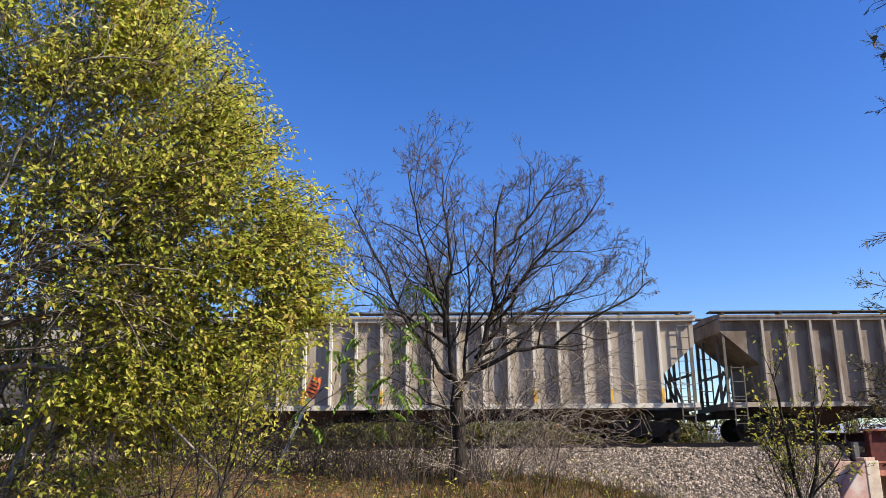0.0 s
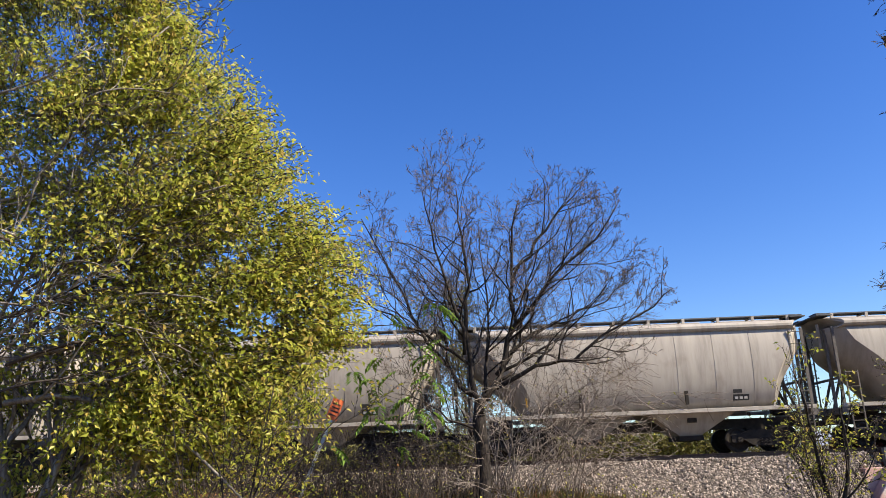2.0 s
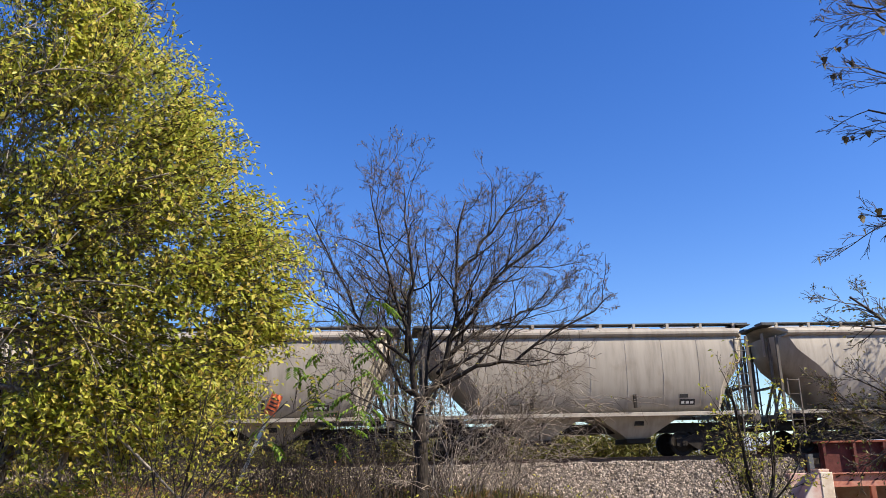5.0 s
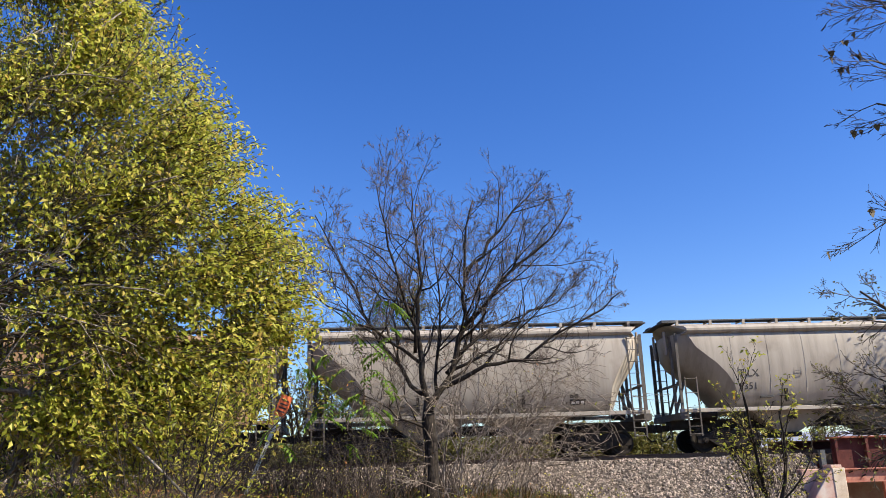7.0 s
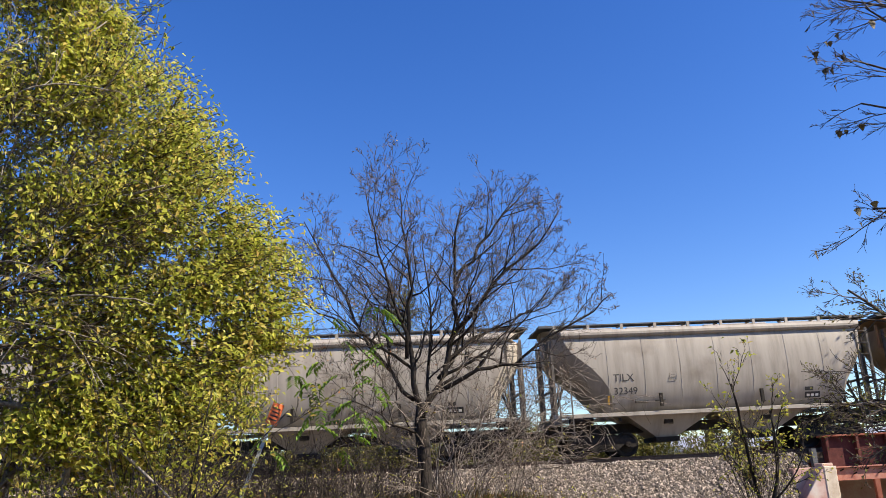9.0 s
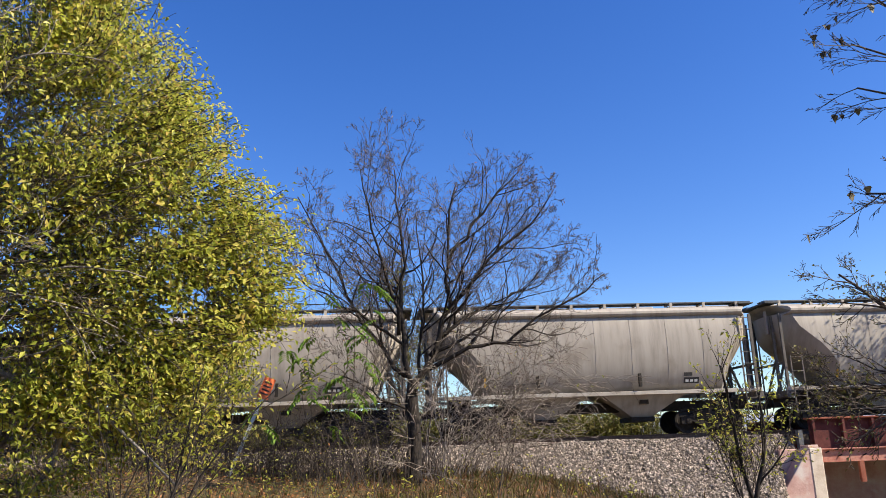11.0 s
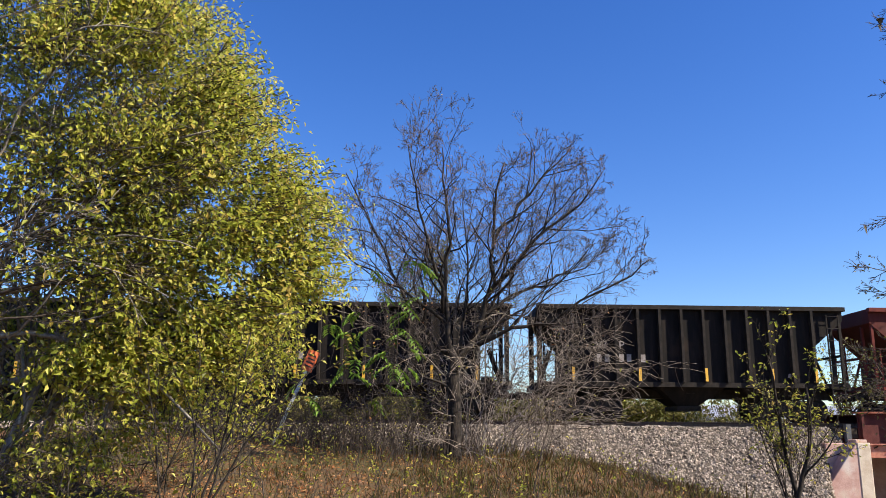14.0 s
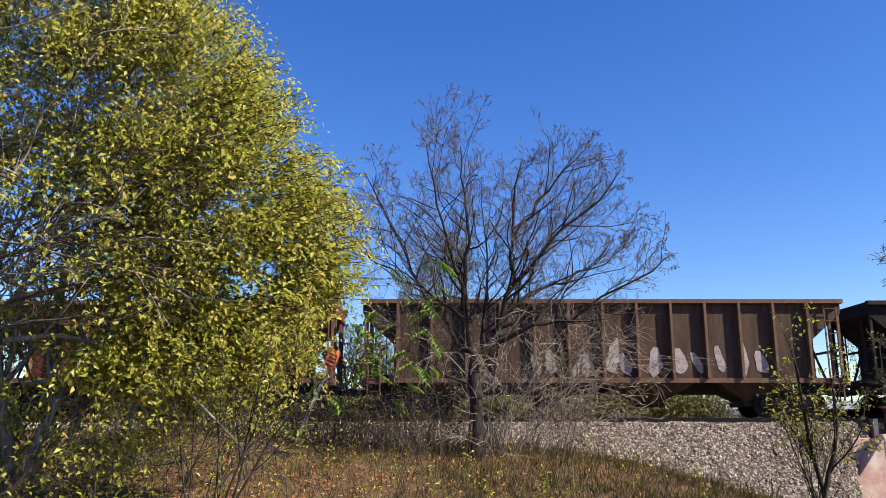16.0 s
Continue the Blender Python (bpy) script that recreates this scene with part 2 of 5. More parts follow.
def ground_z(x, y):
    z = along(y, (-400, 0, 8, 14, 20, 24.5, 30, 36, 60, 400), (0, 0, 0.05, 0.3, 0.92, 1.02, 1.0, 0.7, 0.2, 0.0))
    near = smoothstep(8, 23, y) * (1 - smoothstep(45, 90, y))
    z += 0.45 * near * smoothstep(0.5, -7, x)
    z -= 3.4 * near * smoothstep(2.0, 16.5, x) * (1 - 0.6 * smoothstep(30, 60, x))
    z += 0.09 * noise.noise((x * 0.5, y * 0.5, 0)) + 0.05 * noise.noise((x * 1.7, y * 1.7, 3))
    return z


def sheet(xs, ys, fz):
    g = Geo()
    nx, ny = len(xs), len(ys)
    vs = [(x, y, fz(x, y)) for y in ys for x in xs]
    fs = [(j * nx + i, j * nx + i + 1, (j + 1) * nx + i + 1, (j + 1) * nx + i) for j in range(ny - 1) for i in range(nx - 1)]
    return g.add(vs, fs)


gx = [-4000, -1500, -600, -250, -120, -70] + [-45 + 0.5 * i for i in range(181)] + [70, 120, 250, 600, 1500, 4000]
gy = [-4000, -1000, -300, -80, -30, -10] + [0.5 * i for i in range(100)] + [55, 65, 80, 100, 150, 250, 600, 1500, 4000]
ground = part("ground", sheet(gx, gy, ground_z), EARTH, smooth=True)
tagged(ground, "brown leaf-strewn earth with patches of green", "ground", kind="structure")


def bed_z(y, x=0.0):
    """Cross-section of the ballast bank, which falls away in front of the wing wall."""
    a = abs(y - TRACK_Y)
    z = RAIL_Z - 0.2 - max(0.0, a - 1.95) * 0.66
    if a > 2.6 and BRIDGE[0] - 6 < x < BRIDGE[0] + 0.5:
        z -= 3.0 * smoothstep(BRIDGE[0] - 1.4, BRIDGE[0] - 0.8, x - 0.65 * (z - 0.7)) * smoothstep(2.6, 3.1, a)
    return z


def bed(x0, x1):
    xs = [x0 + (x1 - x0) * i / int((x1 - x0) / 0.4) for i in range(int((x1 - x0) / 0.4) + 1)]
    ys = [TRACK_Y + d for d in (-9, -7.5, -6, -5, -4.2, -3.6, -3, -2.5, -2.1, -1.8, -1.4, 0, 1.4, 1.8, 2.1, 3, 4.2, 6, 9)]
    return sheet(xs, ys, lambda x, y: bed_z(y, x) + 0.06 * noise.noise((x * 1.3, y * 1.3, 7)) * (abs(y - TRACK_Y) > 1.5))


for x0, x1 in ((-90, BRIDGE[0] - 0.2), (BRIDGE[1] + 0.2, 110)):
    b = part("ballast", bed(x0, x1), BALLAST, smooth=True)
    tagged(b, "grey crushed-stone ballast bank under the track", "ballast", kind="structure")


def stones(n, x0, x1, seed):
    """Loose angular stones on the near face of the bank."""
    rng = random.Random(seed)
    g = Geo()
    for _ in range(n):
        x = rng.uniform(x0, x1)
        y = TRACK_Y - rng.uniform(1.5, 5.6)
        z = bed_z(y, x) + 0.06 * noise.noise((x * 1.3, y * 1.3, 7))
        if z < ground_z(x, y) - 0.05:
            continue
        s = rng.choice((0.025, 0.032, 0.04, 0.048, 0.06)) * rng.uniform(0.8, 1.15)
        c = Vector((x, y, z + s * 0.25))
        rot = Euler((rng.uniform(0, 6), rng.uniform(0, 6), rng.uniform(0, 6))).to_matrix()
        vs = []
        for q in ((1, 0, 0), (-1, 0, 0), (0, 1, 0), (0, -1, 0), (0, 0, 1), (0, 0, -1)):
            vs.append(tuple(c + rot @ (Vector(q) * s * rng.uniform(0.6, 1.25))))
        g.add(vs, [(0, 2, 4), (2, 1, 4), (1, 3, 4), (3, 0, 4), (2, 0, 5), (1, 2, 5), (3, 1, 5), (0, 3, 5)])
    return g


st = part("ballast_stones", stones(44000, -14, BRIDGE[0] - 0.3, 5), STONE)
tagged(st, "loose angular grey and buff ballast stones", "ballast", kind="stuff")


def rail_section(x, y):
    pts = [(-0.07, -0.18), (0.07, -0.18), (0.07, -0.165), (0.012, -0.14), (0.012, -0.045), (0.036, -0.035), (0.036, 0.0), (-0.036, 0.0), (-0.036, -0.035), (-0.012, -0.045), (-0.012, -0.14), (-0.07, -0.165)]
    return [(x, y + a, RAIL_Z + b) for a, b in pts]


for s in (-1, 1):
    r = part("rail", Geo().loft([rail_section(-90, TRACK_Y + s * 0.7525), rail_section(110, TRACK_Y + s * 0.7525)]), RAIL)
    tagged(r, "rust-brown steel running rail spiked to sleepers", "rail", group="rails of the track", kind="structure")

sleepers = tagged(empty("sleepers", (0, TRACK_Y, RAIL_Z - 0.2)), "dark creosoted wooden sleepers bedded in ballast", "sleepers", kind="structure")
tie_mesh = Geo().box(-0.11, 0.11, -1.3, 1.3, -0.16, 0.02).mesh("sleeper", TIE)
for i in range(84):
    t = new("sleeper", tie_mesh)
    t.parent = sleepers
    t.location = (-26 + 0.53 * i, 0, 0)

# the bridge over the sunken road: abutments, wing walls, side girder, bracket walkway
def abutment(x, sgn):
    e = tagged(empty("abutment", (x, TRACK_Y, 0)), "pinkish stained concrete abutment under the girder bridge", "abutment", group="bridge abutments", kind="structure")
    g = Geo()
    a, b = (-1.0, 0.0) if sgn > 0 else (0.0, 1.0)
    g.box(a, b, -2.9, 2.9, -3.2, 1.28)
    part("breast_wall", g, CONCRETE, e, bevel=0.02)
    for s in (-1, 1):
        # wing wall: its free edge slopes down the bank
        y0, y1 = s * 2.92, s * 3.5
        w0, w1 = (-1.0, 0.12) if sgn > 0 else (-0.12, 1.0)
        lo = w0 - 2.7 if sgn > 0 else w0
        hi = w1 if sgn > 0 else w1 + 2.7
        vs = [(lo, y0, -3.2), (hi, y0, -3.2), (w1, y0, 1.3), (w0 + (0.7 if sgn > 0 else 0.0), y0, 1.3), (lo, y1, -3.2), (hi, y1, -3.2), (w1, y1, 1.3), (w0 + (0.7 if sgn > 0 else 0.0), y1, 1.3)]
        g = Geo().add(vs, [(0, 1, 2, 3), (7, 6, 5, 4), (0, 4, 5, 1), (1, 5, 6, 2), (2, 6, 7, 3), (3, 7, 4, 0)])
        part("wing_wall", g, CONCRETE, e, "pink-washed concrete wing wall with white run stains", bevel=0.03)
        # added strip, its cream colour paints the sunlit edge of the wall
        part("pilaster", Geo().box(-0.28 if sgn > 0 else -0.13, 0.13 if sgn > 0 else 0.28, y1 - 0.02 if s < 0 else y0, y0 if s < 0 else y1 + 0.02, -3.2, 1.305), SUNLIT_CREAM, e, "added cream concrete strip coloured as sunlit", bevel=0.02)
        part("cap_stone", Geo().box(*((-0.26, 0.1) if sgn > 0 else (-0.1, 0.5)), min(s * 2.9, s * 3.4), max(s * 2.9, s * 3.4), 1.306, 1.4), CONCRETE, e, bevel=0.015)
    return e


abutment(BRIDGE[0], 1)
abutment(BRIDGE[1], -1)

girder = tagged(empty("girder_bridge", (0, TRACK_Y, RAIL_Z)), "rusted dark-red riveted plate girder bridge carrying the track", "bridge", kind="structure")
B0, B1 = BRIDGE
for s in (-1, 1):
    y = s * 2.3
    part("web_plate", Geo().box(B0 + 0.45, B1 - 0.45, y - 0.02, y + 0.02, -0.75, 0.3), WEB, girder)
    part("top_flange", Geo().box(B0 + 0.4, B1 - 0.4, y - 0.2, y + 0.2, 0.3, 0.36), RUST, girder, bevel=0.008)
    part("bottom_flange", Geo().box(B0 - 0.3, B1 + 0.3, y - 0.2, y + 0.2, -0.81, -0.75), RUST, girder, bevel=0.008)
    x = B0 + 0.5
    while x < B1 - 0.4:
        part("stiffener", Geo().box(x, x + 0.09, y + s * 0.02, y + s * 0.19, -0.75, 0.3), WEB, girder)
        x += 1.05
    # outer channel with bolt heads, carried on brackets
    yo = s * 3.02
    part("outer_channel", Geo().box(B0 + 0.05, B1 - 0.05, yo - 0.03, yo + 0.03, -1.1, -0.66).box(B0 + 0.05, B1 - 0.05, yo - 0.14, yo - 0.03, -0.7, -0.66), SALMON, girder, "flaking salmon-red channel beam with bolts", bevel=0.006)
    x = B0 + 0.5
    k = 0
    while x < B1 - 0.5:
        part("bolt", Geo().rod((x, yo - 0.03, -0.8 - 0.12 * (k % 2)), (x + 0.1, yo - 0.1, -0.74 - 0.12 * (k % 2)), 0.022, 6), GRIME, girder)
        x += 0.42
        k += 1
    x = B0 + 1.6
    while x < B1 - 0.5:
        part("bracket", Geo().box(x, x + 0.14, min(yo, s * 2.3), max(yo, s * 2.3), -1.05, -0.95).box(x, x + 0.16, yo - 0.06, yo + 0.06, -1.75, -1.1), RUST, girder)
        x += 2.2
# added wall: hides the lit ground beyond, for the shadow under the span
part("pier_wall", Geo().box(B0 + 0.1, B1 - 0.1, 2.5, 2.8, -6, -0.9), CONCRETE, girder, "grey-pink backing wall added to keep the span dark below")
part("deck", Geo().box(B0 - 0.2, B1 + 0.2, -2.25, 2.25, -0.5, -0.36), TIE, girder)
for x in (B0 - 0.1,):
    part("bearing_plate", Geo().box(x, x + 0.16, -2.6, -2.42, -0.62, -0.05), GRATE, girder, "dull grey bearing plate")

# a pale shed and low trees far beyond the track
shed = tagged(empty("far_shed", (44, 74, 0)), "low pale sheet-metal shed beyond the railway", "shed", kind="")
part("wall", Geo().box(-19, 22, -5, 5, -1, 2.7), WHITE, shed)
part("roof", Geo().add([(-19.4, -5.5, 2.7), (22.4, -5.5, 2.7), (22.4, 0, 4.0), (-19.4, 0, 4.0), (-19.4, 5.5, 2.7), (22.4, 5.5, 2.7), (-19.4, -5.5, 2.6), (22.4, -5.5, 2.6), (22.4, 5.5, 2.6), (-19.4, 5.5, 2.6)],
     [(0, 1, 2, 3), (3, 2, 5, 4), (6, 7, 1, 0), (4, 5, 8, 9), (9, 8, 7, 6), (0, 3, 4, 9, 6), (1, 7, 8, 5, 2)]), GALV, shed, "dull metal roof")


# ---------------------------------------------------------------- railway cars (local: x along the train, z from the rail top, -y towards the road)
def text_mesh(name, body, size, material):
    cu = bpy.data.curves.new(name, "FONT")
    cu.body, cu.size, cu.extrude, cu.align_x = body, size, 0.002, "LEFT"
    tmp = bpy.data.objects.new(name, cu)
    scene.collection.objects.link(tmp)
    me = bpy.data.meshes.new_from_object(tmp.evaluated_get(bpy.context.evaluated_depsgraph_get()))
    bpy.data.objects.remove(tmp)
    me.materials.clear()
    me.materials.append(material)
    return me


def lettering(name, body, size, material, parent, x, y, z, lean):
    ob = new(name, text_mesh(name, body, size, material))
    ob.parent = parent
    ob.matrix_basis = pose(x, y, z, 90 + lean, 0, 0)
    return ob


def ring(g, x, y, z, r0, r1, n=36, depth=0.012):
    vs = []
    for i in range(n):
        a = 2 * math.pi * i / n
        c, s = math.cos(a), math.sin(a)
        vs += [(x + r0 * c, y, z + r0 * s), (x + r1 * c, y, z + r1 * s), (x + r0 * c, y + depth, z + r0 * s), (x + r1 * c, y + depth, z + r1 * s)]
    fs = []
    for i in range(n):
        a, b = 4 * i, 4 * ((i + 1) % n)
        fs += [(a, a + 1, b + 1, b), (a + 1, a + 3, b + 3, b + 1), (a, b, b + 2, a + 2)]
    g.add(vs, fs)
    return g


def lathe(g, cx, cy, cz, prof, n=28):
    """prof: (y, r) pairs turned about an axle along y."""
    sec = []
    for k in range(n):
        a = 2 * math.pi * k / n
        sec.append([(cx + r * math.cos(a), cy + y, cz + r * math.sin(a)) for y, r in prof])
    sec.append(sec[0])
    return g.loft(sec, closed=False, caps=False)


WHEEL_R = 0.42
WHEELSETS = []


def truck(parent, x, mat):
    t = part("truck", Geo().box(-0.2, 0.2, -1.05, 1.05, 0.42, 0.66).box(-0.32, 0.32, -0.3, 0.3, 0.66, 0.82), mat, parent, "greasy black cast-steel truck")
    t.location = (x, 0, 0)
    for s in (-1, 1):
        y0, y1 = s * 1.0 - 0.07, s * 1.0 + 0.07
        prof = [(-1.12, 0.34), (-1.12, 0.56), (-0.75, 0.62), (-0.42, 0.74), (0.42, 0.74), (0.75, 0.62), (1.12, 0.56), (1.12, 0.34), (0.98, 0.30), (0.72, 0.42), (0.48, 0.26), (0.34, 0.20), (-0.34, 0.20), (-0.48, 0.26), (-0.72, 0.42), (-0.98, 0.30)]
        part("side_frame", Geo().loft([[(a, y0, b) for a, b in prof], [(a, y1, b) for a, b in prof]]), mat, t)
        for dx in (-0.14, 0.0, 0.14):
            g = Geo()
            g.tube([(dx + 0.045 * math.cos(k * 1.26), s * 1.0 + s * 0.08 + 0.045 * math.sin(k * 1.26), 0.24 + 0.017 * k) for k in range(14)], [0.015] * 14, 4)
            part("spring", g, mat, t)
    for dx in (-0.84, 0.84):
        g = Geo()
        for s in (-1, 1):
            lathe(g, 0, s * 0.75, 0, [(-0.07, 0.08), (-0.05, 0.30), (-0.07, 0.36), (-0.07, WHEEL_R), (0.07, WHEEL_R), (0.07, 0.36), (0.04, 0.30), (0.07, 0.08)] if s > 0 else [(-0.07, 0.08), (-0.04, 0.30), (-0.07, 0.36), (-0.07, WHEEL_R), (0.07, WHEEL_R), (0.07, 0.36), (0.05, 0.30), (0.07, 0.08)])
            g.rod((0, s * 0.82, 0), (0, s * 1.1, 0), 0.1, 10)
            for k in range(3):
                a = 2.094 * k
                g.rod((0.055 * math.cos(a), s * 1.1, 0.055 * math.sin(a)), (0.055 * math.cos(a), s * 1.13, 0.055 * math.sin(a)), 0.018, 5)
        g.rod((0, -0.8, 0), (0, 0.8, 0), 0.085, 10)
        w = part("wheelset", g, GRIME, t, "dark steel wheels pressed on their axle", smooth=False)
        w.location = (dx, 0, WHEEL_R)
    return t


def ladder(parent, x, y, z0, z1, w, mat, n=None):
    g = Geo()
    for dx in (-w / 2, w / 2):
        g.box(x + dx - 0.022, x + dx + 0.022, y - 0.03, y + 0.01, z0, z1)
    n = n or max(2, int((z1 - z0) / 0.36))
    for k in range(n):
        z = z0 + 0.06 + (z1 - z0 - 0.12) * k / (n - 1)
        g.rod((x - w / 2, y - 0.035, z), (x + w / 2, y - 0.035, z), 0.014, 5)
    return part("ladder", g, mat, parent)


def running_gear(car, length, mat):
    """Centre sill, couplers, hoses, steps and trucks shared by every car."""
    h = length / 2
    part("centre_sill", Geo().box(-h, h, -0.3, 0.3, 0.82, 1.15), GRIME, car)
    for s in (-1, 1):
        part("coupler", Geo().box(min(s * h, s * (h + 0.42)), max(s * h, s * (h + 0.42)), -0.09, 0.09, 0.78, 0.98).box(min(s * (h + 0.3), s * (h + 0.5)), max(s * (h + 0.3), s * (h + 0.5)), -0.17, 0.13, 0.74, 1.02), GRIME, car, "dark cast-steel coupler", bevel=0.02)
        part("air_hose", Geo().tube([(s * (h + 0.05), -0.4, 0.8), (s * (h + 0.16), -0.42, 0.55), (s * (h + 0.3), -0.38, 0.42), (s * (h + 0.44), -0.32, 0.46)], [0.028] * 4, 6), GRIME, car)
        truck(car, s * (h - 1.75), GRIME)
    part("brake_cylinder", Geo().rod((h - 0.9, 0.2, 1.4), (h - 0.45, 0.2, 1.4), 0.17, 12), GRIME, car)
    part("air_reservoir", Geo().rod((-h + 0.7, -0.7, 1.3), (-h + 1.5, -0.7, 1.3), 0.2, 12), GRIME, car)


def end_frame(car, length, top, mat, sill):
    """Open end framing: corner posts, inner posts and cross bars at both ends."""
    h = length / 2
    for s in (-1, 1):
        x = s * (h - 0.1)
        for y in (-1.38, -0.75, 0.75, 1.38):
            part("end_post", Geo().box(x - 0.045, x + 0.045, y - 0.045, y + 0.045, sill, top), mat, car)
        part("end_bar", Geo().box(x - 0.03, x + 0.03, -1.38, 1.38, sill + 0.95, sill + 1.03), mat, car)
        part("end_sill", Geo().box(x - 0.14, x + 0.14, -1.5, 1.5, sill - 0.22, sill), mat, car)
        part("slope_brace", Geo().tube([(x - s * 0.1, -0.35, sill), (x - s * 0.55, -0.35, sill + 1.25)], [0.05, 0.05], 4).tube([(x - s * 0.1, 0.35, sill), (x - s * 0.55, 0.35, sill + 1.25)], [0.05, 0.05], 4), mat, car)
        for sy in (-1, 1):
            ladder(car, s * (h - 0.42), sy * 1.56, 0.55, 1.45, 0.42, mat, 4)
            ladder(car, s * (h - 0.42), sy * 1.56, 1.45, 2.55 if sy * s > 0 else top - 0.1, 0.42, mat)


def shell(half, profile, inset, nose=None, inset_b=None, nose_b=None):
    """A car body drawn along its section; inset(z) pulls the side edges in to form the slope sheets.
    nose(z): how far the middle of the end is pulled in, where the end is rounded in plan.
    inset_b, nose_b: the same for the leading end, where it differs."""
    pulls = {-1: (inset, nose or inset), 1: (inset_b or inset, nose_b or inset_b or nose or inset)}
    g = Geo()
    secs = []
    for u in (-1, -0.6, -0.2, 0.2, 0.6, 1):
        secs.append([(u * half if abs(u) < 1 else u * (half - pulls[u][0](z)), y, z) for y, z in profile])
    n = len(profile)
    g.loft(secs, closed=True, caps=False)
    # end sheets: a grid of their own, so that the edge to the side stays crisp
    across = (-1, -0.85, -0.62, -0.35, 0, 0.35, 0.62, 0.85, 1)
    for e in (-1, 1):
        rim, mid = pulls[e]
        rows = []
        for y, z in profile[:n // 2]:
            rows.append([(e * (half - mid(z) - (rim(z) - mid(z)) * abs(u) ** 2.6), -u * y, z) for u in across])
        m = len(across)
        g.add([p for r in rows for p in r], [(k * m + i, k * m + i + 1, (k + 1) * m + i + 1, (k + 1) * m + i) for k in range(len(rows) - 1) for i in range(m - 1)])
    return g


def bay(parent, x, w, z0, z1, mat, yw=1.2):
    a, b = w / 2, 0.36
    top = [(x - a, -yw, z1), (x + a, -yw, z1), (x + a, yw, z1), (x - a, yw, z1)]
    low = [(x - b, -0.62, z0), (x + b, -0.62, z0), (x + b, 0.62, z0), (x - b, 0.62, z0)]
    p = part("hopper_bay", Geo().loft([low, top]), mat, parent)
    part("outlet_gate", Geo().box(x - b - 0.06, x + b + 0.06, -0.72, 0.72, z0 - 0.16, z0), GRIME, p)
    part("vibrator_bracket", Geo().box(x - 0.16, x + 0.16, -1.02, -0.9, z0 + 0.42, z0 + 0.68), GRIME, p)
    return p


def covered_hopper(pitch, paint, mark, number, roundel, label):
    """Two-bay car with bulging smooth sides."""
    L = pitch - 0.95
    h = L / 2
    car = empty("covered_hopper_car")
    tagged(car, label, "railway car", group="cars of the freight train")
    side = [(1.16, 1.46), (1.33, 1.72), (1.45, 2.0), (1.52, 2.3), (1.57, 2.65), (1.59, 3.0), (1.585, 3.3), (1.57, 3.6), (1.52, 3.95), (1.47, 4.12)]
    prof = [(-y, z) for y, z in side] + [(y, z) for y, z in reversed(side)]

    def inset(z):
        return along(z, (1.4, 1.8, 2.2, 2.6, 3.1, 3.45, 3.75, 4.3), (2.1, 2.1, 2.04, 1.8, 1.35, 0.88, 0.6, 0.48))

    def nose(z):
        return along(z, (1.4, 2.27, 2.9, 3.2, 4.3), (1.95, 1.12, 0.3, 0.04, 0.0))

    def inset_lead(z):
        return along(z, (1.4, 2.2, 2.6, 3.1, 3.45, 3.75, 4.3), (1.35, 1.28, 1.12, 0.85, 0.62, 0.52, 0.48))

    def nose_lead(z):
        return along(z, (1.4, 2.27, 2.9, 3.2, 4.3), (1.05, 0.72, 0.25, 0.04, 0.0))

    part("body", shell(h, prof, inset, nose, inset_lead, nose_lead), paint, car, smooth=True)
    # the roof's corners are rounded in plan like the body below
    roof = [(1.44, 4.06), (1.56, 4.10), (1.62, 4.17), (1.62, 4.25), (1.55, 4.33), (1.35, 4.39), (1.05, 4.44), (0.7, 4.49), (0.0, 4.52)]
    rp = roof + [(-y, z) for y, z in reversed(roof[:-1])]
    tuck = [0.5 * (abs(y) / 1.62) ** 3 for y, z in rp]
    part("roof", Geo().loft([[(-h - 0.04 + k, y, z) for k, (y, z) in zip(tuck, rp)], [(h + 0.04 - k, y, z) for k, (y, z) in zip(tuck, rp)]]), paint, car, "pale rounded roof with a rolled eave", smooth=False)
    for s in (-1, 1):
        part("side_sill", Geo().box(-h, h, s * 1.42 - 0.09, s * 1.42 + 0.09, 1.34, 1.47), paint, car, bevel=0.01)
        # welded seams down the side
        for k in range(7):
            x = -h + 2.0 + (L - 4.0) * k / 6
            g = Geo()
            pts = [(x, s * (y + 0.002), z) for y, z in side]
            g.tube(pts, [0.006] * len(pts), 4)
            part("side_seam", g, paint, car)
        # roof walk on stanchions
        for k in range(int(L / 1.28) + 1):
            x = -h + 0.35 + (L - 0.7) * k / int(L / 1.28)
            part("walk_stanchion", Geo().box(x - 0.05, x + 0.05, s * 1.02 - 0.03, s * 1.02 + 0.03, 4.4, 4.63).box(x - 0.03, x + 0.03, min(s * 0.4, s * 1.02), max(s * 0.4, s * 1.02), 4.57, 4.61), paint, car)
        part("roof_walk", Geo().box(-h - 0.2, h + 0.2, min(s * 0.45, s * 1.0), max(s * 0.45, s * 1.0), 4.61, 4.65), GRATE, car, "dull grating roof walk")
        part("end_walk", Geo().box(min(s * (h - 0.3), s * (h + 0.24)), max(s * (h - 0.3), s * (h + 0.24)), -1.15, 1.15, 4.54, 4.58), GRATE, car)
        for k in range(2):
            part("end_stiffener", Geo().box(min(s * h, s * (h + 0.06)), max(s * h, s * (h + 0.06)), -0.62 + 1.24 * k - 0.04, -0.54 + 1.24 * k, 3.45, 4.3), paint, car)
        part("access_hole", Geo().box(s * (h - 2.3) - 0.05, s * (h - 2.3) + 0.05, -1.40, -1.36, 1.18, 1.3), GRIME, car)
    for k in range(4):
        x = -h + L * (k + 0.5) / 4
